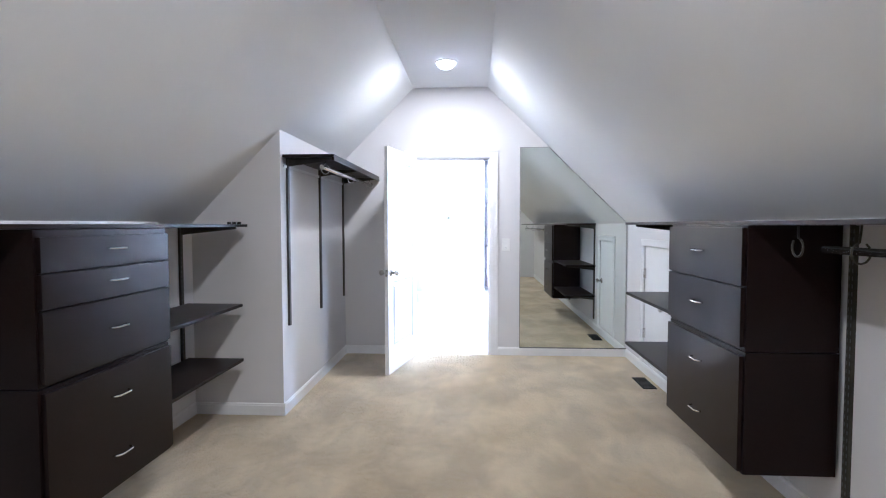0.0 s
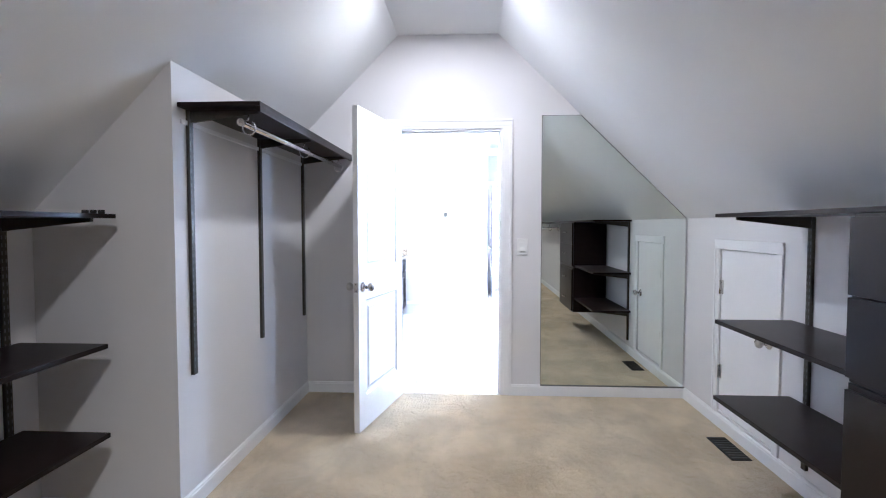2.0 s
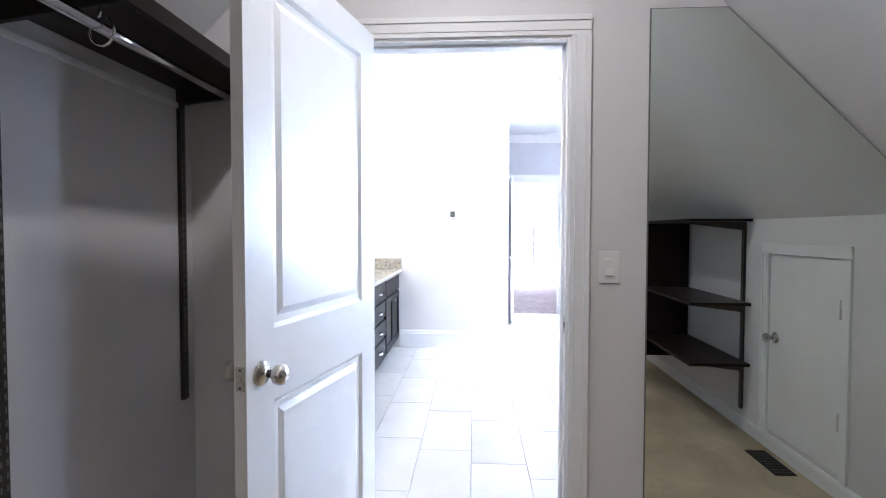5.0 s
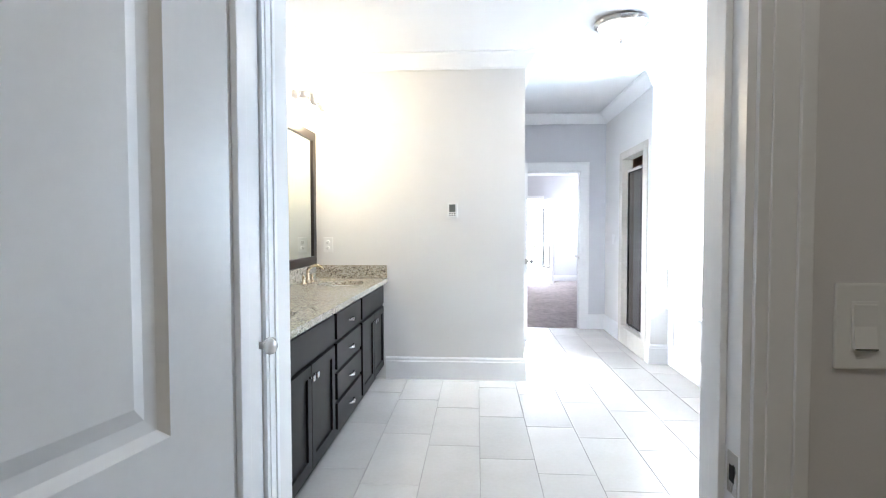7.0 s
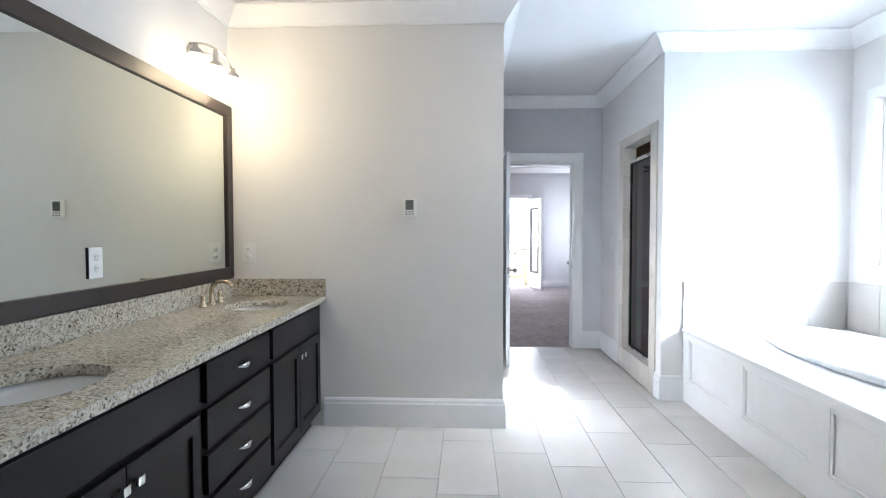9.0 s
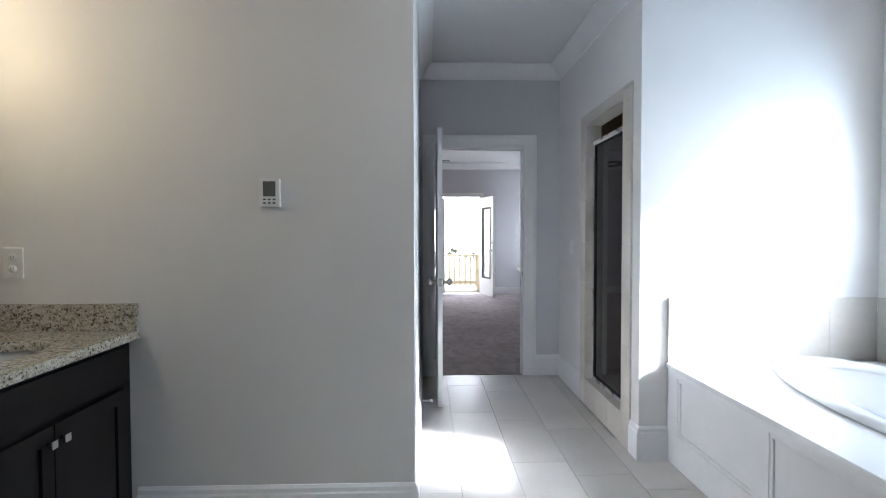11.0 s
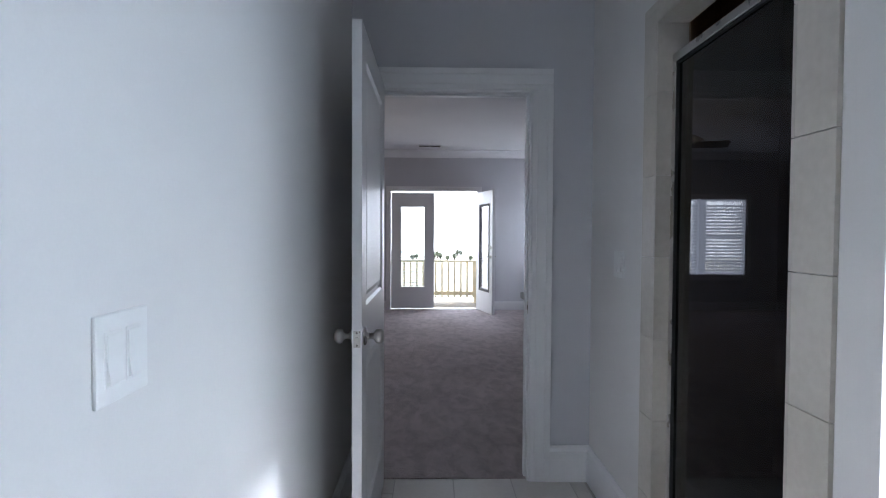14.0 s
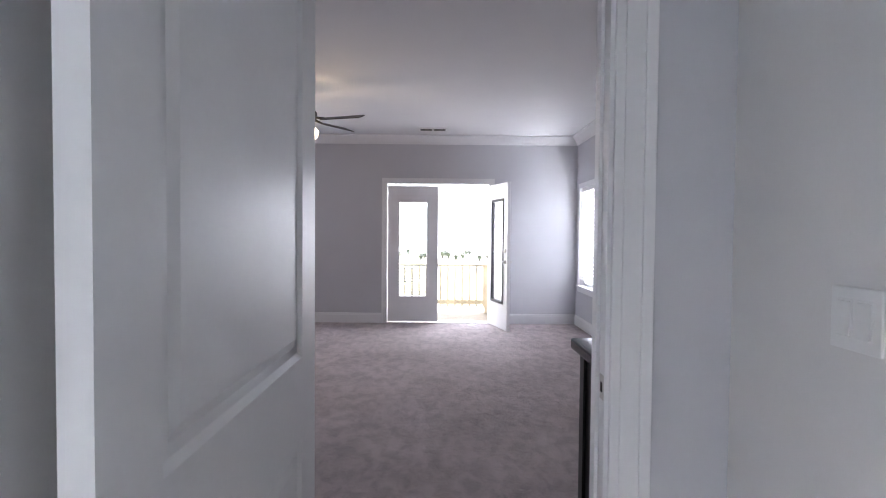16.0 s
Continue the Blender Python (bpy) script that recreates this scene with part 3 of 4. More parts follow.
# ---- structure: bedroom ----
wall("wall_bedroom_near", "y", 11.19, 11.31, -3.1, 3.6, 0, BC, "bed", [(1.103, 1.915, 0, 2.04)])
wall("wall_bedroom_far", "y", 17.46, 17.60, -3.1, 3.6, 0, BC, "bed", [(0.68, 2.17, 0, 2.045), (-2.3, -1.57, 0.62, 1.95), (-1.45, -0.72, 0.62, 1.95)], "pale grey wall with french doors and windows")
wall("wall_bedroom_right", "x", 3.45, 3.6, 11.31, 17.46, 0, BC, "bed", [(16.3, 17.25, 0.6, 1.97)], "pale grey wall with a window")
wall("wall_bedroom_left", "x", -3.1, -3.0, 11.31, 17.46, 0, BC, "bed")
solid("bedroom_floor", (-3.1, 3.6, 11.22, 17.60, -0.12, 0.004), "carpet2", "grey-beige cut-pile bedroom carpet", "carpet")
solid("bedroom_ceiling", (-3.1, 3.6, 11.19, 17.60, BC - 0.02, BC + 0.1), "ceil", "white painted flat ceiling", "ceiling")
for nm, ax, a, o, u0, u1 in (("crown_bed_far", "y", 17.46, -1, -3.0, 3.45), ("crown_bed_right", "x", 3.45, -1, 11.31, 17.46), ("crown_bed_left", "x", -3.0, 1, 11.31, 17.46)):
    crown(nm, ax, a, o, u0, u1, BC - 0.02, miter0=-1, miter1=-1)
skirting("baseboard_bed_far_left", "y", 17.46, -1, -3.0, 0.6, 0.15)
skirting("baseboard_bed_far_right", "y", 17.46, -1, 2.25, 3.45, 0.15)
skirting("baseboard_bed_right", "x", 3.45, -1, 11.31, 17.446, 0.15)
skirting("baseboard_bed_near_left", "y", 11.31, 1, -3.0, 1.0, 0.15)
casing("french_door_casing", "y", 17.46, -1, 0.68, 2.17, 2.045, 0.075)

# ---- closet things ----
def pull(parent, y, z, x, out, length=0.11):
    """A bowed bar handle running along y on a drawer front at x, standing out."""
    n = 10
    pts = []
    for i in range(n + 1):
        k = i / n
        pts.append((x + out * (0.002 + 0.026 * min(1, 2.2 * math.sin(math.pi * k))), y + (k - 0.5) * length, z))
    part("handle", tube(bmesh.new(), pts, 0.0045, 8), "chrome", parent, "bowed chrome handle")


def drawer_cabinet(name, x_back, x_front, y0, y1, label, fronts, split, z0, z1):
    """A wall-hung chest: two carcasses, one on the other, with flat drawer fronts."""
    out = 1 if x_front > x_back else -1
    ob = thing(name, pose(0, 0, 0), label, "drawer cabinet")
    xb = x_front - out * 0.02
    lo, hi = min(x_back, xb), max(x_back, xb)
    part("lower_body", box(bmesh.new(), lo, hi, y0, y1, z0, split - 0.002, 0.0015), "dark", ob)
    part("upper_body", box(bmesh.new(), lo, hi, y0 + 0.003, y1 - 0.003, split + 0.002, z1, 0.0015), "dark", ob)
    for a, b in fronts:
        d = part("drawer", box(bmesh.new(), min(xb + out * 0.002, x_front), max(xb + out * 0.002, x_front), y0 + 0.012, y1 - 0.012, a, b, 0.0015), "dark", ob)
        for z in ([(a + b) / 2 + 0.137, (a + b) / 2 - 0.118] if b - a > 0.45 else [(a + b) / 2 + 0.01]):
            pull(d, (y0 + y1) / 2, z, x_front, out)
    return ob


drawer_cabinet("drawer_cabinet", 2.345, 1.943, 2.045, 2.89, "espresso wall-hung drawer cabinet with chrome handles", [(1.088, 1.335), (0.825, 1.08), (0.285, 0.785)], 0.805, 0.275, 1.345)
drawer_cabinet("drawer_cabinet", -1.165, -0.715, 1.52, 2.315, "espresso wall-hung five-drawer cabinet with chrome handles", [(1.18, 1.308), (1.047, 1.174), (0.78, 1.041), (0.235, 0.745)], 0.762, 0.215, 1.335)


def shelf(x0, x1, y0, y1, z, label, group, t=0.02):
    ob = thing("shelf_board", pose(0, 0, 0), label, "shelf", group)
    part("board", box(bmesh.new(), x0, x1, y0, y1, z - t, z, 0.002), "dark", ob)
    return ob


def bracket(parent, x_wall, out, y, z, length):
    bm = bmesh.new()
    prism(bm, [(x_wall, z), (x_wall + out * length, z), (x_wall + out * length, z - 0.014), (x_wall + out * 0.03, z - 0.05), (x_wall, z - 0.055)], "y", y - 0.008, y + 0.008)
    part("bracket", bm, "bronze", parent)


for z in (0.81, 0.43):
    s = shelf(-1.165, -0.775, 2.32, 3.26, z, "espresso laminate closet shelf beside the drawer cabinet", "left closet shelves")
    bracket(s, -1.165, 1, 3.2, z - 0.02, 0.33)
for z in (0.835, 0.45):
    s = shelf(1.975, 2.35, 2.895, 3.84, z, "espresso laminate closet shelf in front of the hatch", "right closet shelves")
    bracket(s, 2.35, -1, 3.72, z - 0.02, 0.33)
s = shelf(-1.165, -0.74, -2.2, 3.28, 1.355, "long espresso top shelf under the roof slope", "top shelves", 0.018)
bracket(s, -1.165, 1, 3.2, 1.337, 0.38)
for dy in (0.0, 0.035, 0.07):
    bm = bmesh.new()
    x = -0.86 + dy
    tube(bm, [(x, 3.262, 1.356), (x, 3.262, 1.372)], 0.013, 12)
    part("peg", bm, "black", s, "short black rod holder")
s = shelf(1.965, 2.35, -2.2, 3.84, 1.365, "long espresso top shelf under the roof slope", "top shelves", 0.018)
bracket(s, 2.35, -1, 3.72, 1.347, 0.34)


def standard(x, out, y, z0, z1, group):
    """A slotted metal upright on a wall."""
    ob = thing("shelf_standard", pose(0, 0, 0), "slotted bronze metal shelf upright fixed to the wall", "shelf upright", group)
    w, d = 0.033, 0.016
    a, b = sorted((x, x + out * d))
    part("channel", box(bmesh.new(), a, b, y - w / 2, y + w / 2, z0, z1, 0.0015), "bronze", ob)
    bm = bmesh.new()
    z = z0 + 0.03
    f0, f1 = sorted((x + out * d, x + out * (d + 0.0008)))
    while z < z1 - 0.03:
        for dy in (-0.009, 0.009):
            box(bm, f0, f1, y + dy - 0.0025, y + dy + 0.0025, z, z + 0.016)
        z += 0.032
    part("slot_strip", bm, "slot", ob, "pale slots punched in the upright")
    return ob


for y in (3.485, 4.271, 5.073):
    standard(-0.535, 1, y, 0.62, 1.83, "uprights on the stub wall")
standard(-1.18, 1, 3.2, 0.26, 1.337, "uprights on the left knee wall")
for y in (3.72, 2.0, 1.35, 0.55, -0.3):
    standard(2.365, -1, y, 0.13, 1.347, "uprights on the right knee wall")

hs = thing("hanging_shelf", pose(0, 0, 0), "espresso upper shelf with chrome hanging rod", "closet shelf")
part("board", box(bmesh.new(), -0.535, -0.165, 3.4, 5.15, 1.826, 1.846, 0.002), "dark", hs)
part("lip", box(bmesh.new(), -0.18, -0.163, 3.4, 5.15, 1.80, 1.8255, 0.002), "dark", hs)
for y in (3.485, 4.271, 5.073):
    bracket(hs, -0.519, 1, y, 1.825, 0.33)
rod = part("hanging_rod", tube(bmesh.new(), [(-0.25, 3.41, 1.755), (-0.25, 5.12, 1.755)], 0.0135, 16), "chrome", hs, "polished chrome rod")
part("end_cap", tube(bmesh.new(), [(-0.25, 3.395, 1.755), (-0.25, 3.412, 1.755)], 0.0165, 16), "nickel", rod)
for y in (3.485, 4.271, 5.073):
    pts = [(-0.25 + 0.03 * math.cos(a), y, 1.748 + 0.034 * math.sin(a)) for a in [radians(100 + 29 * k) for k in range(12)]]
    part("rod_hook", tube(bmesh.new(), [(-0.25, y, 1.812)] + pts, 0.0035, 8), "chrome", hs)
part("hang_rail", box(bmesh.new(), -0.5345, -0.526, 3.42, 5.15, 1.757, 1.777, 0.001), "trim", hs, "white wall rail under the shelf")
rr = thing("closet_rod", pose(0, 0, 0), "chrome hanging rod under the top shelf", "closet rod")
part("bar", tube(bmesh.new(), [(2.03, 1.67, 1.262), (2.03, -1.8, 1.262)], 0.0135, 16), "chrome", rr)
for y in (1.5, 0.55, -0.3, -1.6):
    pts = [(2.03 + 0.03 * math.cos(a), y, 1.257 + 0.034 * math.sin(a)) for a in [radians(100 + 29 * k) for k in range(12)]]
    part("rod_hook", tube(bmesh.new(), [(2.03, y, 1.347)] + pts, 0.0035, 8), "bronze", rr)
rh = thing("rod_hook_ring", pose(0, 0, 0), "empty metal rod hook ring under the shelf", "rod hook")
pts = [(2.03 + 0.004, 1.83 + 0.034 * math.cos(a), 1.262 + 0.036 * math.sin(a)) for a in [radians(95 + 28 * k) for k in range(12)]]
part("ring", tube(bmesh.new(), [(2.034, 1.83, 1.347)] + pts, 0.004, 8), "bronze", rh)

wm = thing("wall_mirror", pose(0, 0, 0), "large frameless wall mirror cut along the roof slope", "mirror")
part("glass", prism(bmesh.new(), [(1.283, 0.088), (2.350, 0.088), (2.350, 1.362), (1.566, 2.13), (1.283, 2.13)], "y", EY - 0.009, EY - 0.0056), "mirror", wm)
part("dark_edge", prism(bmesh.new(), [(1.279, 0.088), (2.3525, 0.088), (2.3525, 1.3645), (1.5685, 2.134), (1.279, 2.134)], "y", EY - 0.0055, EY - 0.0015), "slot", wm, "dark cut edge of the glass")
part("edge_strip", box(bmesh.new(), 1.281, 2.361, EY - 0.012, EY - 0.001, 0.0775, 0.0875), "slot", wm, "grey metal channel")

ad = thing("door_4", pose(0, 0, 0), "small white flat attic access door, closed", "access door", kind="structure")
part("leaf", box(bmesh.new(), 2.372, 2.40, 4.004, 4.626, 0.104, 1.151, 0.0015), "trim", ad)
part("backing", box(bmesh.new(), 2.44, 2.466, 3.99, 4.64, 0.09, 1.165), "black", ad)
for z in (0.36, 0.91):
    part("hinge", tube(bmesh.new(), [(2.364, 4.628, z - 0.045), (2.364, 4.628, z + 0.045)], 0.0065, 10), "nickel", ad)
    part("hinge_leaf", box(bmesh.new(), 2.3695, 2.3725, 4.598, 4.624, z - 0.045, z + 0.045), "nickel", ad)
knob_parts(ad, 2.372, 4.07, 0.665, (-1, 0, 0))
casing("access_door_casing", "x", 2.365, -1, 4.0, 4.63, 1.155, 0.062, 0.014, label="white moulded casing round the access door", zbot=0.086)
plate_thing("light_switch", pose(1.138, EY, 1.145), "white rocker switch on the closet wall", "single", 0.08, 0.125)

fv = thing("floor_vent", pose(0, 0, 0), "brown metal floor register in the carpet", "floor vent")
part("frame", cells(bmesh.new(), "y", 4.09, 4.405, 2.2, 2.31, 0.001, 0.006, []), "black", fv)
for i in range(9):
    y = 4.105 + i * 0.034
    part("louvre", box(bmesh.new(), 2.21, 2.30, y, y + 0.012, 0.0065, 0.0095), "bronze", fv)
for y in CAN_Y:
    cl = thing("recessed_light", pose(0.57, y, 2.745), "white lit recessed ceiling can light", "ceiling light", "closet can lights")
    part("trim_ring", lathe(bmesh.new(), [(0.078, -0.001), (0.098, -0.001), (0.096, -0.006), (0.08, -0.0085), (0.078, -0.001)], (0, 0, 0), seg=32), "trim", cl)
    # glowing lens domed below the ring, shaping the bloom round a flat disc
    part("lens", lathe(bmesh.new(), [(0.077, -0.004), (0.07, -0.03), (0.045, -0.05), (0.001, -0.058)], (0, 0, 0), seg=32), "canglow", cl).visible_shadow = False

# ---- bathroom things ----
VX, VB = -0.205, -0.823
van = thing("vanity_cabinet", pose(0, 0, 0), "long black-brown double vanity cabinet with chrome pulls", "vanity")
part("carcass", box(bmesh.new(), VB, VX - 0.022, 6.232, 8.806, 0.1, 0.67, 0.002), "vanity", van)
part("face_frame", box(bmesh.new(), VX - 0.042, VX - 0.0225, 6.232, 8.806, 0.6705, 0.832), "vanity", van)
part("end_panel", box(bmesh.new(), VB, VX - 0.0425, 8.786, 8.806, 0.6705, 0.832), "vanity", van)
part("toe_kick", box(bmesh.new(), VB, VX - 0.085, 6.235, 8.8, 0.0, 0.099), "vanity", van)


def shaker(parent, name, y0, y1, z0, z1, rail=0.055):
    bm = bmesh.new()
    cells(bm, "x", VX - 0.02, VX, y0, y1, z0, z1, [(y0 + rail, y1 - rail, z0 + rail, z1 - rail)])
    d = part(name, bm, "vanity", parent)
    part("panel", box(bmesh.new(), VX - 0.02, VX - 0.011, y0 + rail + 0.0005, y1 - rail - 0.0005, z0 + rail + 0.0005, z1 - rail - 0.0005), "vanity", d)
    return d


def cup_pull(parent, y, z):
    bm = bmesh.new()
    n = 12
    for side, (dz0, dz1) in ((0, (0.011, -0.011)),):
        rows = []
        for i in range(n + 1):
            k = i / n
            yy = y + (k - 0.5) * 0.105
            d = 0.004 + 0.024 * math.sin(math.pi * k) ** 0.6
            hgt = 0.004 + 0.009 * math.sin(math.pi * k)
            rows.append([bm.verts.new(p) for p in ((VX + d * 0.75, yy, z + hgt), (VX + d, yy, z + hgt * 0.3), (VX + d, yy, z - hgt), (VX + d * 0.75, yy, z - hgt))])
        for a, b in zip(rows, rows[1:]):
            for q in range(4):
                f = bm.faces.new((a[q], a[(q + 1) % 4], b[(q + 1) % 4], b[q]))
                f.smooth = True
        bm.faces.new(rows[0])
        bm.faces.new(rows[-1][::-1])
    bmesh.ops.recalc_face_normals(bm, faces=bm.faces[:])
    part("pull", bm, "chrome", parent, "bowed chrome pull")


for a, b in ((6.39, 7.205), (7.91, 8.73)):
    part("false_front", box(bmesh.new(), VX - 0.02, VX, a, b, 0.665, 0.812, 0.002), "vanity", van)
    mid = (a + b) / 2
    for y0, y1, ky in ((a, mid - 0.003, mid - 0.032), (mid + 0.003, b, mid + 0.032)):
        d = shaker(van, "cabinet_door", y0, y1, 0.135, 0.64)
        bm = bmesh.new()
        box(bm, VX + 0.014, VX + 0.026, ky - 0.014, ky + 0.014, 0.572, 0.60, 0.003)
        tube(bm, [(VX, ky, 0.586), (VX + 0.016, ky, 0.586)], 0.006, 10)
        part("square_knob", bm, "chrome", d)
for i in range(4):
    z1 = 0.812 - i * 0.172
    d = part("drawer", box(bmesh.new(), VX - 0.02, VX, 7.255, 7.865, z1 - 0.147, z1, 0.002), "vanity", van)
    cup_pull(d, 7.56, z1 - 0.078)

SINKS = ((-0.47, 6.80), (-0.47, 8.36))
ct = thing("vanity_countertop", pose(0, 0, 0), "speckled beige granite countertop with two undermount sinks", "countertop")
bm = bmesh.new()
cuts = [6.231, 7.58, 8.807]
for (cx, cy), y0, y1 in zip(SINKS, cuts, cuts[1:]):
    holed_slab(bm, -0.822, -0.182, y0, y1, 0.834, 0.87, cx, cy, 0.17, 0.215)
part("slab", bm, "granite", ct)
part("backsplash", box(bmesh.new(), -0.8235, -0.803, 6.231, 8.807, 0.8705, 0.982, 0.0015), "granite", ct)
part("side_splash", box(bmesh.new(), -0.8025, -0.186, 8.787, 8.808, 0.8705, 0.982, 0.0015), "granite", ct)
for cx, cy in SINKS:
    sk = thing("sink_basin", pose(cx, cy, 0.834), "white oval undermount china sink", "sink", "vanity sinks")
    part("bowl", lathe(bmesh.new(), [(1.06, -0.001), (1.0, -0.001), (0.97, -0.03), (0.88, -0.08), (0.6, -0.125), (0.15, -0.14), (0.1, -0.142), (0.15, -0.15), (0.65, -0.135), (0.95, -0.085), (1.06, -0.01), (1.06, -0.001)], (0, 0, 0), seg=40, sx=0.18, sy=0.225), "china", sk)
    part("drain", lathe(bmesh.new(), [(0.022, -0.141), (0.022, -0.136), (0.015, -0.134), (0.001, -0.134)], (0, 0, 0)), "chrome", sk)
    fc = thing("faucet", pose(-0.735, cy, 0.871), "warm nickel widespread faucet with arched spout", "faucet", "vanity faucets")
    part("spout_base", lathe(bmesh.new(), [(0.027, 0.0), (0.027, 0.006), (0.018, 0.014), (0.014, 0.04), (0.0125, 0.07)], (0, 0, 0), seg=20), "brass", fc)
    arc = [(0.0, 0, 0.06)] + [(0.065 - 0.065 * math.cos(radians(a)), 0, 0.085 + 0.05 * math.sin(radians(a))) for a in range(0, 160, 12)]
    part("spout", tube(bmesh.new(), arc, [0.0125 - 0.0002 * i for i in range(len(arc))], 14), "brass", fc)
    for dy, s in ((-0.1, -1), (0.1, 1)):
        hd = part("handle_base", lathe(bmesh.new(), [(0.025, 0.0), (0.025, 0.005), (0.014, 0.014), (0.012, 0.045), (0.015, 0.055), (0.008, 0.066), (0.001, 0.068)], (0, dy, 0), seg=20), "brass", fc)
        part("lever", tube(bmesh.new(), [(0.0, dy, 0.055), (0.012, dy + s * 0.03, 0.062), (0.016, dy + s * 0.062, 0.072)], [0.0075, 0.006, 0.0045], 10), "brass", hd)

vm = thing("vanity_mirror", pose(0, 0, 0), "wide wall mirror in a dark wooden frame", "mirror")
FW = 0.075
Y0, Y1, Z0, Z1 = 6.36, 8.803, 0.985, 2.112
XM = -0.825
for nm, d in (("frame_top", (Y0, Y1, Z1 - FW, Z1)), ("frame_bottom", (Y0, Y1, Z0, Z0 + FW)), ("frame_side", (Y0, Y0 + FW, Z0 + FW, Z1 - FW)), ("frame_side", (Y1 - FW, Y1, Z0 + FW, Z1 - FW))):
    bm = bmesh.new()
    box(bm, XM, XM + 0.026, *d, 0.004)
    part(nm, bm, "frame", vm)
part("mirror_glass", box(bmesh.new(), XM + 0.002, XM + 0.012, Y0 + FW - 0.005, Y1 - FW + 0.005, Z0 + FW - 0.005, Z1 - FW + 0.005), "mirror", vm)
mo = plate_thing("mirror_outlet", pose(XM + 0.0125, 7.52, 1.165, 0, 0, 90), "white outlet set into the mirror glass", "outlet", 0.08, 0.13)
part("cutout_edge", box(bmesh.new(), -0.047, -0.0405, -0.004, 0, -0.065, 0.065), "black", mo)
plate_thing("wall_outlet", pose(-0.70, 8.81, 1.155), "white wall outlet beside the mirror", "outlet", 0.085, 0.13)
plate_thing("hall_switch", pose(0.985, 9.19, 1.13, 0, 0, 90), "white two-gang rocker switch in the hall", "double", 0.117, 0.117)
plate_thing("shower_switch", pose(2.23, 10.78, 1.165, 0, 0, -90), "white two-gang rocker switch beside the shower", "double", 0.117, 0.117)

th = thing("thermostat", pose(0.376, 8.81, 1.45), "white wall thermostat with grey display and buttons", "thermostat")
part("body", box(bmesh.new(), -0.044, 0.044, -0.024, 0, -0.06, 0.06, 0.005), "plate", th)
part("display", box(bmesh.new(), -0.026, 0.026, -0.0252, -0.0235, -0.016, 0.048, 0.0005), "grey", th)
for i in range(3):
    for j in range(2):
        part("button", box(bmesh.new(), -0.026 + i * 0.02, -0.014 + i * 0.02, -0.0265, -0.0235, -0.032 - j * 0.015, -0.025 - j * 0.015, 0.001), "grey", th)

vl = thing("vanity_light", pose(-0.825, 8.355, 2.3), "three-lamp bronze vanity light with frosted bell shades", "wall light")
part("back_plate", lathe(bmesh.new(), [(0.065, 0.0), (0.065, 0.01), (0.05, 0.02), (0.02, 0.026), (0.001, 0.026)], (0, 0, 0), (1, 0, 0)), "nickel", vl)
part("stem", tube(bmesh.new(), [(0.02, 0, 0), (0.075, 0, 0.015), (0.12, 0, 0.0)], 0.009, 10), "nickel", vl)
arc = [(0.125 + 0.02 * math.sin(math.pi * k / 16), -0.25 + 0.5 * k / 16, -0.02 + 0.055 * math.sin(math.pi * k / 16)) for k in range(17)]
part("arm", tube(bmesh.new(), arc, 0.008, 10), "nickel", vl, "bowed bronze-nickel arm")
for dy in (-0.22, 0.0, 0.22):
    top = -0.012 if dy else 0.035
    part("holder", lathe(bmesh.new(), [(0.001, top + 0.01), (0.012, top + 0.006), (0.014, -0.03), (0.035, -0.045), (0.036, -0.07), (0.03, -0.072)], (0.14, dy, 0), seg=20), "nickel", vl)
    sh = part("shade", lathe(bmesh.new(), [(0.03, -0.062), (0.052, -0.08), (0.066, -0.11), (0.07, -0.14), (0.064, -0.165), (0.058, -0.177), (0.055, -0.177), (0.064, -0.14), (0.06, -0.112), (0.047, -0.084), (0.027, -0.066)], (0.14, dy, 0), seg=24), "bulb", vl, "glowing frosted glass bell shade")
    sh.visible_shadow = False

fl = thing("flush_ceiling_light", pose(1.595, 8.17, BC), "flush dome ceiling light with nickel rim and finial", "ceiling light")
part("rim", lathe(bmesh.new(), [(0.001, -0.001), (0.17, -0.001), (0.185, -0.012), (0.185, -0.03), (0.17, -0.045), (0.155, -0.045), (0.155, -0.03)], (0, 0, 0), seg=40), "nickel", fl)
dm = part("dome", lathe(bmesh.new(), [(0.156, -0.04), (0.145, -0.065), (0.11, -0.095), (0.06, -0.115), (0.001, -0.12)], (0, 0, 0), seg=40), "domeglow", fl)
dm.visible_shadow = False
part("finial", lathe(bmesh.new(), [(0.012, -0.118), (0.016, -0.125), (0.008, -0.133), (0.011, -0.142), (0.006, -0.152), (0.001, -0.158)], (0, 0, 0), seg=16), "nickel", fl)

# tub with its panelled deck
TX, TD = 2.392, 0.55
td = thing("tub_surround", pose(0, 0, 0), "white panelled bathtub deck with marble-look top", "tub surround")
bm = bmesh.new()
panels = [(p0, p1) for p0, p1 in ((8.667, 9.309), (7.92, 8.557), (7.18, 7.815), (6.44, 7.07))]
cells(bm, "x", TX, TX + 0.02, 6.35, 9.424, 0, TD - 0.026, [(a, b, 0.175, 0.488) for a, b in panels])
part("front_panel", bm, "trim", td)
for a, b in panels:
    part("recessed_panel", box(bmesh.new(), TX + 0.013, TX + 0.0195, a + 0.0005, b - 0.0005, 0.1755, 0.4875), "trim", td)
    for d in ((a, b, 0.4685, 0.4875), (a, b, 0.1755, 0.1945), (a, a + 0.019, 0.195, 0.468), (b - 0.019, b, 0.195, 0.468)):
        part("panel_moulding", box(bmesh.new(), TX + 0.003, TX + 0.0125, *d, 0.003), "trim", td)
part("end_panel", box(bmesh.new(), TX + 0.021, 3.598, 6.35, 6.37, 0, TD - 0.026), "trim", td)
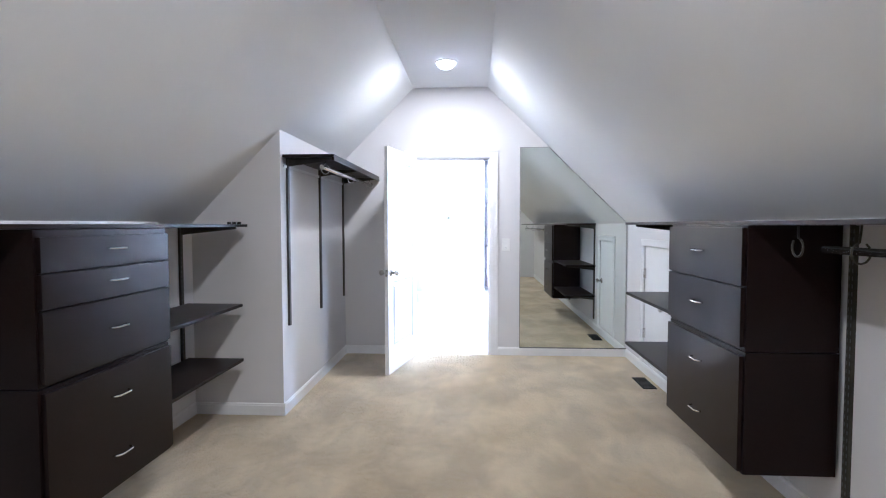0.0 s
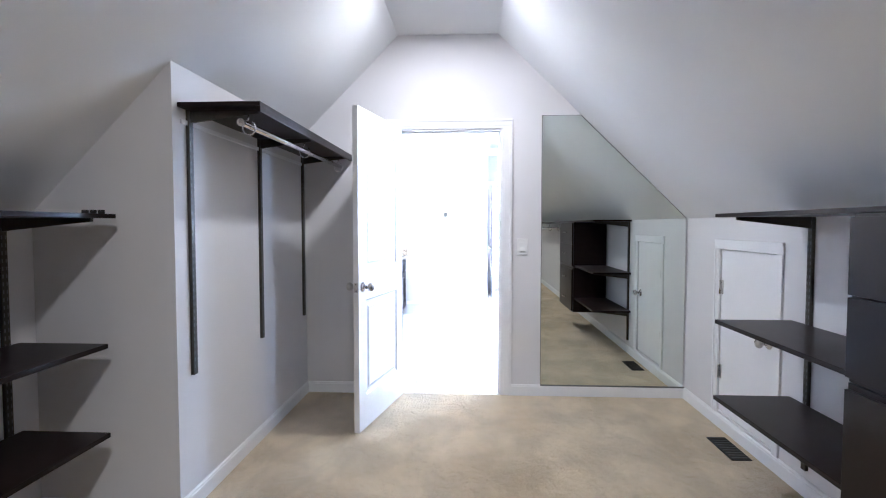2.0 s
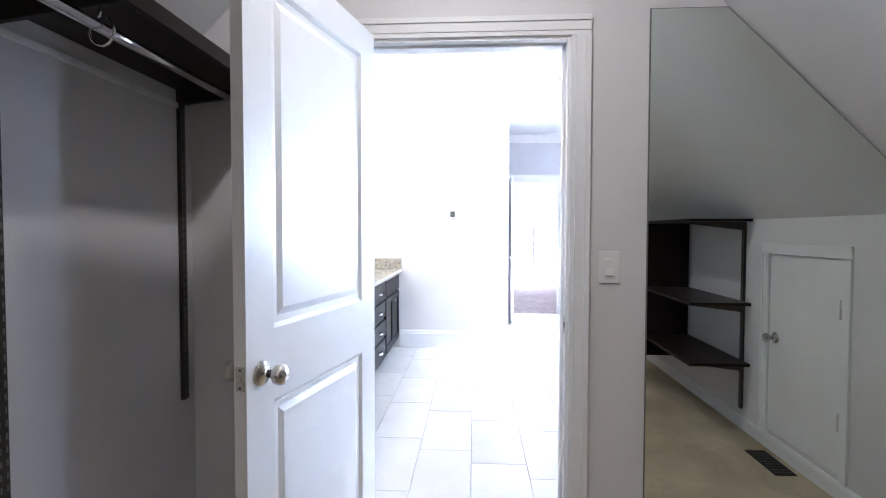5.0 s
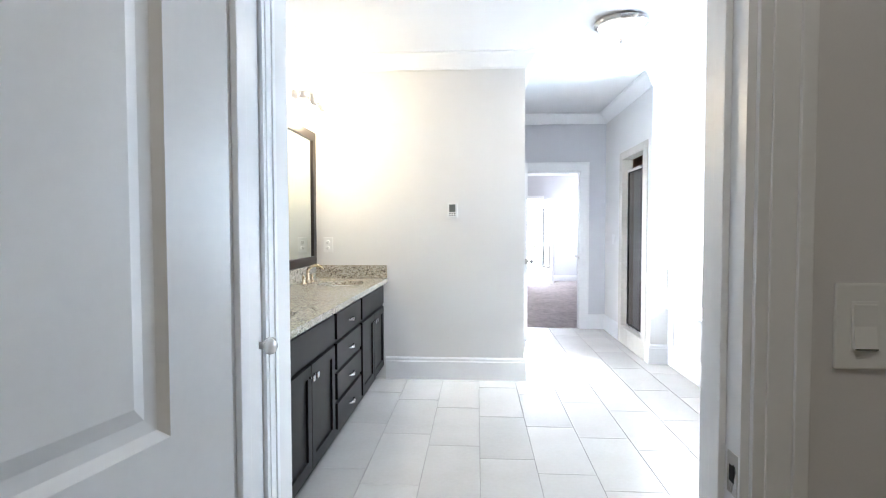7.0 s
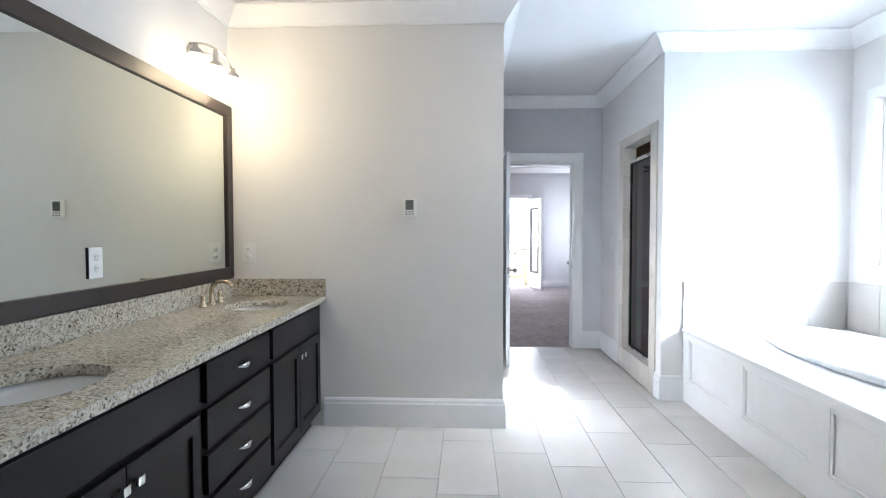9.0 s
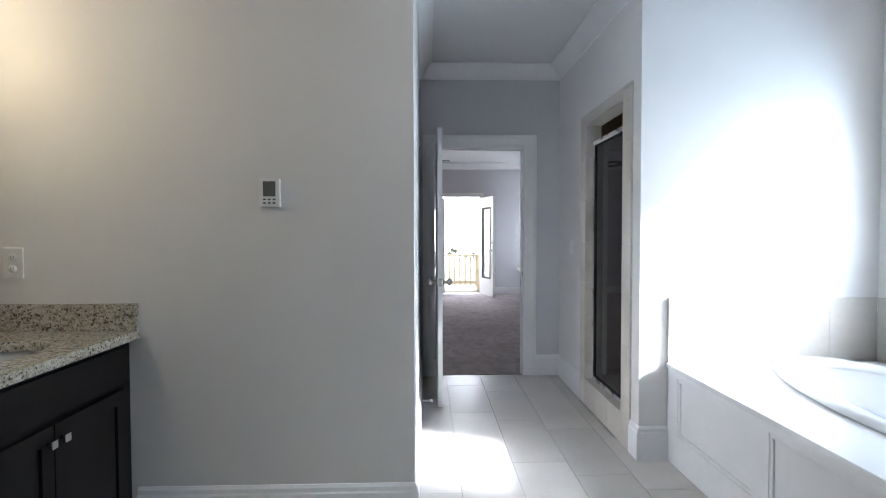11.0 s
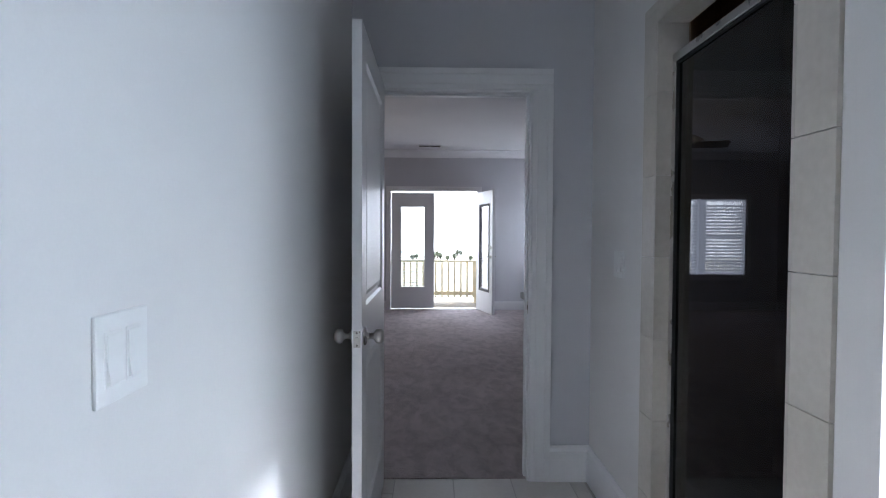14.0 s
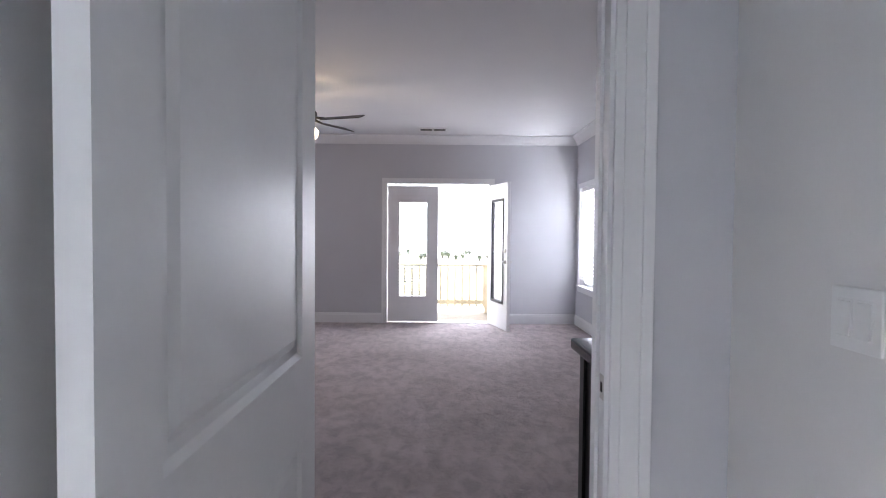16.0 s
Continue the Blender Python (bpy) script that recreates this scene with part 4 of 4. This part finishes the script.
bm = bmesh.new()
holed_slab(bm, TX - 0.012, 3.598, 6.345, 9.424, TD - 0.025, TD, 3.12, 8.38, 0.39, 0.93, 64)
part("deck_top", bm, "acrylic", td, "white marble-look deck top")
tb = thing("bathtub", pose(3.12, 8.38, TD + 0.001), "white oval drop-in acrylic bathtub", "bathtub")
part("rim", lathe(bmesh.new(), [(1.0, 0.0), (1.07, 0.0), (1.085, 0.012), (1.08, 0.03), (1.04, 0.042), (0.97, 0.044), (0.92, 0.036), (0.885, 0.012), (0.9, 0.004), (1.0, 0.0)], (0, 0, 0), seg=72, sx=0.41, sy=0.955), "acrylic", tb, "rounded white tub rim")
part("basin", lathe(bmesh.new(), [(0.885, 0.01), (0.84, -0.12), (0.76, -0.36), (0.6, -0.42), (0.001, -0.425), (0.001, -0.44), (0.64, -0.435), (0.8, -0.37), (0.89, -0.1), (0.91, 0.0)], (0, 0, 0), seg=72, sx=0.41, sy=0.955), "acrylic", tb)
n = 0
sp = thing("tub_tile_splash", pose(0, 0, 0), "pale stone tile band above the tub deck", "tile splash", kind="structure")
for i in range(4):
    x0 = TX + 0.002 + i * 0.306
    part("tile", box(bmesh.new(), x0, min(x0 + 0.3035, 3.586), 9.414, 9.425, TD + 0.003, 0.91, 0.0015), "tile", sp)
for i in range(10):
    y1 = 9.412 - i * 0.306
    part("tile", box(bmesh.new(), 3.588, 3.599, y1 - 0.3035, y1, TD + 0.003, 0.91, 0.0015), "tile", sp)
part("metal_edge", box(bmesh.new(), TX - 0.006, TX + 0.0015, 9.408, 9.4255, TD + 0.001, 0.915), "nickel", sp, "thin metal tile edge strip")

# window over the tub, with frosted panes
def window(name, axis, a0, a1, u0, u1, z0, z1, label, slats=0, mullion=True):
    """A sash window in a wall; a0 is the room face, a1 the outer face."""
    ob = thing(name, pose(0, 0, 0), label, "window", kind="structure")

    def bar(nm, ua, ub, za, zb, da, db, mat="trim"):
        lo, hi = sorted((a0 + (a1 - a0) * da, a0 + (a1 - a0) * db))
        d = (lo, hi, ua, ub, za, zb) if axis == "x" else (ua, ub, lo, hi, za, zb)
        return part(nm, box(bmesh.new(), *d, 0.0), mat, ob)
    f = 0.045
    bar("window_frame", u0, u0 + f, z0, z1, 0.45, 0.9)
    bar("window_frame", u1 - f, u1, z0, z1, 0.45, 0.9)
    bar("window_frame", u0 + f, u1 - f, z1 - f, z1, 0.45, 0.9)
    bar("window_frame", u0 + f, u1 - f, z0, z0 + f, 0.45, 0.9)
    zm = (z0 + z1) / 2
    bar("meeting_rail", u0 + f, u1 - f, zm - 0.03, zm + 0.03, 0.5, 0.85)
    for za, zb in ((z0 + f, zm - 0.03), (zm + 0.03, z1 - f)):
        p = bar("pane", u0 + f, u1 - f, za, zb, 0.66, 0.69, "glass")
        p.visible_shadow = False
    if slats:
        n = int((z1 - z0 - 0.12) / 0.056)
        for i in range(n):
            z = z0 + 0.06 + i * 0.056
            lo = a0 + (a1 - a0) * 0.08
            hi = a0 + (a1 - a0) * 0.40
            bm = bmesh.new()
            pr = [(lo, z + 0.03), (hi, z), (hi, z + 0.003), (lo, z + 0.033)]
            prism(bm, pr, "y" if axis == "x" else "x", u0 + 0.012, u1 - 0.012)
            part("slat", bm, "blind", ob)
        bar("blind_headrail", u0 + 0.01, u1 - 0.01, z1 - 0.05, z1 - 0.002, 0.05, 0.42, "blind")
        for k in (0.25, 0.75):
            u = u0 + (u1 - u0) * k
            bar("ladder_cord", u - 0.006, u + 0.006, z0 + 0.03, z1 - 0.05, 0.05, 0.07, "blind")
    out = -1 if a1 > a0 else 1
    c, t = 0.07, 0.016 * out
    lo, hi = sorted((a0, a0 + t))
    for nm, ua, ub, za, zb in (("casing", u0 - c, u0, z0, z1), ("casing", u1, u1 + c, z0, z1), ("casing", u0 - c, u1 + c, z1, z1 + c), ("apron", u0 - c, u1 + c, z0 - c - 0.02, z0 - 0.02)):
        d = (lo, hi, ua, ub, za, zb) if axis == "x" else (ua, ub, lo, hi, za, zb)
        part(nm, box(bmesh.new(), *d, 0.002), "trim", ob)
    lo, hi = sorted((a0 + (a1 - a0) * 0.45, a0 + out * 0.035))
    d = (lo, hi, u0 - c, u1 + c, z0 - 0.02, z0 - 0.0005) if axis == "x" else (u0 - c, u1 + c, lo, hi, z0 - 0.02, z0 - 0.0005)
    part("window_sill", box(bmesh.new(), *d, 0.003), "trim", ob)
    return ob


window("window_1", "x", 3.6, 3.72, 8.2, 9.2, 1.05, 2.22, "white sash window above the bathtub")
window("window_2", "x", 3.45, 3.6, 16.3, 17.25, 0.6, 1.97, "white bedroom sash window with slatted blind", 1)
window("window_3", "y", 17.46, 17.6, -1.45, -0.72, 0.62, 1.95, "white bedroom sash window with slatted blind", 1)
window("window_4", "y", 17.46, 17.6, -2.3, -1.57, 0.62, 1.95, "white bedroom sash window with slatted blind", 1)

# shower
st = thing("shower_surround", pose(0, 0, 0), "travertine tile trim round the shower opening", "shower trim", kind="structure")
for i in range(8):
    z0 = 0.0 + i * 0.303
    z1 = min(z0 + 0.301, 2.15)
    if z1 - z0 < 0.01:
        continue
    for y0, y1 in ((9.535, 9.658), (10.402, 10.51)):
        part("trim_tile", box(bmesh.new(), 2.218, 2.2295, y0, y1, z0, z1, 0.001), "stone", st)
    if 0.19 < z1 and z0 < 2.05:
        za = max(z0, 0.181)
        for y0, y1 in ((9.6585, 9.67), (10.39, 10.4015)):
            part("reveal_tile", box(bmesh.new(), 2.218, 2.333, y0, y1, za, min(z1, 2.067), 0.001), "stone", st)
for i in range(3):
    y0 = 9.66 + i * 0.248
    part("trim_tile", box(bmesh.new(), 2.218, 2.2295, y0, y0 + 0.246, 2.07, 2.15, 0.001), "stone", st)
    part("trim_tile", box(bmesh.new(), 2.218, 2.2295, y0, y0 + 0.246, 0.0, 0.178, 0.001), "stone", st)
    part("sill_tile", box(bmesh.new(), 2.215, 2.334, y0, y0 + 0.246, 0.1805, 0.192, 0.001), "stone", st)
    part("reveal_tile", box(bmesh.new(), 2.218, 2.333, y0, y0 + 0.246, 2.068, 2.079, 0.001), "stone", st)
sw = thing("shower_walls", pose(0, 0, 0), "brown tiled shower stall walls", "shower stall", kind="structure")
part("liner", cells(bmesh.new(), "x", 3.2, 3.23, 9.54, 11.19, 0, 2.75, []), "showertile", sw)
part("liner", cells(bmesh.new(), "y", 9.5405, 9.56, 2.333, 3.2, 0, 2.75, []), "showertile", sw)
part("liner", cells(bmesh.new(), "y", 11.17, 11.1895, 2.333, 3.2, 0, 2.75, []), "showertile", sw)
part("liner", box(bmesh.new(), 2.333, 3.2, 9.56, 11.17, 0.0, 0.05), "showertile", sw)
part("liner", box(bmesh.new(), 2.3325, 2.347, 10.38, 11.17, 0.05, 2.75), "showertile", sw)
sd = thing("shower_door", pose(0, 0, 0), "smoked glass shower door in a brushed metal frame", "shower door")
for nm, d in (("header", (2.272, 2.305, 9.671, 10.389, 1.92, 1.95)), ("bottom_rail", (2.272, 2.305, 9.671, 10.389, 0.1925, 0.215)), ("side_frame", (2.272, 2.305, 9.671, 9.695, 0.2155, 1.9195)), ("side_frame", (2.272, 2.305, 10.365, 10.389, 0.2155, 1.9195))):
    part(nm, box(bmesh.new(), *d, 0.003), "nickel", sd)
part("gasket", cells(bmesh.new(), "x", 2.275, 2.30, 9.6955, 10.3645, 0.2155, 1.9195, [(9.704, 10.356, 0.224, 1.911)]), "black", sd)
part("glass", box(bmesh.new(), 2.284, 2.29, 9.7045, 10.3555, 0.2245, 1.9105), "smoke", sd)
ds = thing("door_stop", pose(1.002, 10.2, 0.1), "spring door stop with white tip on the baseboard", "door stop")
part("spring", tube(bmesh.new(), [(0, 0, 0), (0.06, 0, 0)], 0.006, 10), "nickel", ds)
part("tip", tube(bmesh.new(), [(0.06, 0, 0), (0.078, 0, 0)], 0.0095, 12), "plate", ds)

# ---- bedroom things ----
def french_leaf(name, m, label, w=0.735, h=2.0, blind=True):
    """A full-light leaf: hinge at local x 0, latch at x = w."""
    ob = thing(name, m, label, "french door", kind="structure")
    t = 0.044
    gx0, gx1, gz0, gz1 = 0.155, w - 0.155, 0.37, 1.77
    part("frame", cells(bmesh.new(), "y", 0, t, 0, w, 0.008, h, [(gx0, gx1, gz0, gz1)]), "trim", ob)
    for y0, y1 in ((-0.008, 0.012), (t - 0.012, t + 0.008)):
        part("glass_bead", cells(bmesh.new(), "y", y0, y1, gx0 - 0.02, gx1 + 0.02, gz0 - 0.02, gz1 + 0.02, [(gx0 + 0.012, gx1 - 0.012, gz0 + 0.012, gz1 - 0.012)]), "trim" if blind else "slot", ob, "" if blind else "dark glazing bead")
    for y in (0.012, 0.028):
        p = part("pane", box(bmesh.new(), gx0 + 0.001, gx1 - 0.001, y, y + 0.003, gz0 + 0.001, gz1 - 0.001), "glass", ob)
        p.visible_shadow = False
    if blind:
        for i in range(17):
            z = gz0 + 0.03 + i * 0.048
            part("blind_slat", box(bmesh.new(), gx0 + 0.014, gx1 - 0.014, 0.016, 0.027, z, z + 0.007), "blind", ob)
        part("blind_cord", box(bmesh.new(), (gx0 + gx1) / 2 - 0.002, (gx0 + gx1) / 2 + 0.002, 0.0205, 0.0225, gz0 + 0.02, gz0 + 0.62), "blind", ob)
    return ob


FH = 2.0
french_leaf("door_5", pose(0.692, 17.49, 0.012), "white full-light french door leaf, closed, with inset blind")
fd = french_leaf("door_6", pose(2.16, 17.455, 0.012, 0, 0, -75), "white full-light french door leaf swung open inwards", blind=False)
for y, s in ((0, -1), (0.044, 1)):
    part("deadbolt", lathe(bmesh.new(), [(0.028, 0.0), (0.028, 0.01), (0.02, 0.018), (0.001, 0.02)], (0.67, y, 1.08), (0, s, 0), 20), "nickel", fd)
    r = part("lever_rose", lathe(bmesh.new(), [(0.03, 0.0), (0.03, 0.008), (0.012, 0.014), (0.01, 0.05)], (0.67, y, 0.93), (0, s, 0), 20), "nickel", fd)
    part("lever", tube(bmesh.new(), [(0.67, y + s * 0.05, 0.93), (0.62, y + s * 0.055, 0.932), (0.565, y + s * 0.05, 0.926)], [0.009, 0.008, 0.006], 10), "nickel", r)
solid("trim_french_threshold", (0.68, 2.17, 17.462, 17.62, 0.0045, 0.012), "nickel", "metal door threshold", "threshold")

cf = thing("ceiling_fan", pose(0.15, 14.95, BC - 0.02), "dark five-blade ceiling fan with lit glass bowl", "ceiling fan")
part("canopy", lathe(bmesh.new(), [(0.065, 0.0), (0.065, -0.03), (0.035, -0.06), (0.014, -0.065)], (0, 0, 0)), "fanwood", cf)
part("downrod", tube(bmesh.new(), [(0, 0, -0.06), (0, 0, -0.22)], 0.012, 12), "fanwood", cf)
part("motor", lathe(bmesh.new(), [(0.014, -0.2), (0.07, -0.215), (0.105, -0.25), (0.105, -0.3), (0.08, -0.335), (0.06, -0.35), (0.06, -0.4), (0.001, -0.4)], (0, 0, 0), seg=32), "fanwood", cf)
part("light_bowl", lathe(bmesh.new(), [(0.1, -0.4), (0.12, -0.43), (0.11, -0.48), (0.07, -0.52), (0.001, -0.535)], (0, 0, 0), seg=32), "bulb", cf, "glowing frosted glass bowl").visible_shadow = False
for k in range(5):
    a = radians(-17 + 72 * k)
    bm = bmesh.new()
    rows = []
    for r, w in ((0.18, 0.05), (0.26, 0.062), (0.45, 0.07), (0.57, 0.072), (0.6, 0.055)):
        row = []
        for s in (-1, 1):
            for dz in (0, -0.008):
                p = Vector((r, s * w, -0.315 + s * w * 0.38 + dz))
                p.rotate(Euler((0, 0, a)))
                row.append(bm.verts.new(p))
        rows.append([row[0], row[1], row[3], row[2]])
    for x, y in zip(rows, rows[1:]):
        for q in range(4):
            bm.faces.new((x[q], x[(q + 1) % 4], y[(q + 1) % 4], y[q]))
    bm.faces.new(rows[0])
    bm.faces.new(rows[-1][::-1])
    bmesh.ops.recalc_face_normals(bm, faces=bm.faces[:])
    b = part("blade", bm, "fanwood", cf)
    bm = bmesh.new()
    tube(bm, [(0.09 * math.cos(a), 0.09 * math.sin(a), -0.3), (0.2 * math.cos(a), 0.2 * math.sin(a), -0.318)], 0.012, 8)
    part("blade_arm", bm, "bronze", b)

cv = thing("ceiling_vent", pose(1.35, 16.95, BC - 0.02), "white slotted ceiling air vent", "ceiling vent")
part("frame", box(bmesh.new(), -0.19, 0.19, -0.07, 0.07, -0.008, 0, 0.002), "trim", cv)
for s in (-0.09, 0.09):
    part("opening", box(bmesh.new(), s - 0.08, s + 0.08, -0.05, 0.05, -0.0095, -0.0085), "grey", cv)
    for i in range(4):
        part("slat", box(bmesh.new(), s - 0.08, s + 0.08, -0.042 + i * 0.025, -0.034 + i * 0.025, -0.014, -0.0098), "slot", cv)

bar = thing("bar_cabinet", pose(0, 0, 0), "black cabinet with polished black stone top by the doorway", "cabinet")
part("body", box(bmesh.new(), 1.995, 3.4, 11.34, 11.725, 0.004, 0.895, 0.003), "vanity", bar)
part("side_stile", box(bmesh.new(), 1.983, 1.9945, 11.675, 11.727, 0.004, 0.895, 0.002), "vanity", bar)
part("top", box(bmesh.new(), 1.955, 3.43, 11.325, 11.76, 0.896, 0.935, 0.009), "blackstone", bar)

# ---- outside ----
solid("ground", (-2500, 2500, 17.7, 3000, -4.2, -4.0), "grass", "field far below the deck, coloured pale for glare", "ground")
structure("backdrop", box(bmesh.new(), -400, 400, 140, 141, -4, 220), "skyglow", "bright hazy white sky", "sky")
dk = thing("deck", pose(0, 0, 0), "sunlit timber deck outside the french doors", "deck")
for i in range(13):
    y0 = 17.63 + i * 0.142
    part("board", box(bmesh.new(), -3, 5, y0, y0 + 0.136, -0.16, -0.12, 0.003), "deck", dk)
for x in (-2.5, 1.0, 4.5):
    part("post", box(bmesh.new(), x - 0.07, x + 0.07, 19.2, 19.34, -4.0, -0.161), "pine", dk)
rl = thing("deck_railing", pose(0, 19.3, -0.12), "light treated-pine deck railing", "railing")
part("top_rail", box(bmesh.new(), -3, 5, -0.06, 0.06, 0.85, 0.885, 0.004), "pine", rl)
part("bottom_rail", box(bmesh.new(), -3, 5, -0.02, 0.02, 0.16, 0.24, 0.003), "pine", rl)
for x in (-2.2, 0.2, 2.33, 4.6):
    part("post", box(bmesh.new(), x - 0.065, x + 0.065, -0.05, 0.06, 0.0, 0.849, 0.004), "pine", rl)
for i in range(60):
    x = -2.95 + i * 0.13
    part("baluster", box(bmesh.new(), x - 0.018, x + 0.018, -0.055, -0.021, 0.12, 0.849, 0.002), "pine", rl)


def tree(m, h, seed):
    rnd = random.Random(seed)
    ob = thing("tree", m, "green broadleaf tree beyond the deck", "tree", "far trees")
    bm = bmesh.new()
    tube(bm, [(0, 0, 0), (0.05, 0, h * 0.3), (-0.05, 0.05, h * 0.6), (0, 0, h * 0.9)], [0.16, 0.12, 0.08, 0.02], 8)
    for k in range(6):
        a = rnd.uniform(0, 6.28)
        z = h * rnd.uniform(0.3, 0.65)
        tube(bm, [(0, 0, z), (math.cos(a) * h * 0.25, math.sin(a) * h * 0.25, z + h * 0.15)], [0.06, 0.015], 6)
    part("trunk", bm, "bark", ob)
    verts, faces = [], []
    for k in range(420):
        a, b = rnd.uniform(0, 6.28), rnd.uniform(-1, 1)
        r = h * 0.36 * rnd.uniform(0.35, 1) * (1 + 0.25 * math.sin(3 * a + seed))
        p = Vector((r * math.cos(a) * math.sqrt(1 - b * b), r * math.sin(a) * math.sqrt(1 - b * b), h * 0.62 + h * 0.36 * b))
        q = Euler((rnd.uniform(0, 6), rnd.uniform(0, 6), rnd.uniform(0, 6)))
        s = rnd.uniform(0.07, 0.13)
        n0 = len(verts)
        for c in ((-s, 0, 0), (0, s * 0.6, 0), (s, 0, 0), (0, -s * 0.6, 0)):
            v = Vector(c)
            v.rotate(q)
            verts.append(tuple(p + v))
        faces.append((n0, n0 + 1, n0 + 2, n0 + 3))
    me = bpy.data.meshes.new("crown")
    me.from_pydata(verts, [], faces)
    me.materials.append(M["leaf"])
    c = new("crown", me)
    c.parent = ob
    return ob


kinds = [tree(pose(6, 118, -4), 1.5, 1), tree(pose(9, 112, -4), 1.25, 2), tree(pose(2.5, 125, -4), 1.7, 3)]
rnd = random.Random(5)
for i in range(60):
    copy_thing(kinds[i % 3], pose(-60 + i * 2.1 + rnd.uniform(-1, 1), rnd.uniform(112, 137), -4, 0, 0, rnd.uniform(0, 360)))

# brick side wall of the house beside the deck
bw = thing("wall_brick_outside", pose(0, 0, 0), "red brick house wall beside the deck", "brick wall", kind="structure")
part("mortar_core", box(bmesh.new(), 3.62, 3.8, 17.62, 18.9, -4, 3.0), "mortar", bw)
bme = bpy.data.meshes.new("brick")
bmb = box(bmesh.new(), -0.006, 0, 0, 0.205, 0, 0.062, 0.0)
bmb.to_mesh(bme)
bmb.free()
bme.materials.append(M["brick"])
for r in range(30):
    for c in range(6):
        y = 17.63 + c * 0.215 + (0.107 if r % 2 else 0)
        if y + 0.205 > 18.9:
            continue
        o = new("brick", bme)
        o.parent = bw
        o.location = (3.6195, y, -0.1 + r * 0.072)

# ---- floor tiles ----
TW, TL = 0.305, 0.66
tf = thing("bath_tile_floor", pose(0, 0, 0), "pale grey plank-format floor tiles with thin joints", "tile floor", kind="structure")
for i in range(-1, 13):
    x0 = 0.295 + TW * (i - 1)
    x1 = x0 + TW
    ph = 8.42 - 0.165 * (i - 3)
    for k in range(-6, 7):
        y0 = ph + TL * k
        y1 = y0 + TL
        yb = 11.215
        if x1 <= 0.99:
            yb = 8.81
        if x0 > 2.2:
            yb = 9.426
        ya = 5.163 if -0.05 < (x0 + x1) / 2 < 1.06 else 5.30
        a, b = max(y0 + 0.0015, ya), min(y1 - 0.0015, yb)
        xa, xb = max(x0 + 0.0015, -0.28), min(x1 - 0.0015, 2.39 if a < 9.4 else 2.2)
        if b - a < 0.02 or xb - xa < 0.02:
            continue
        part("tile", box(bmesh.new(), xa, xb, a, b, -0.0055, 0.0, 0.0012), "tile", tf)
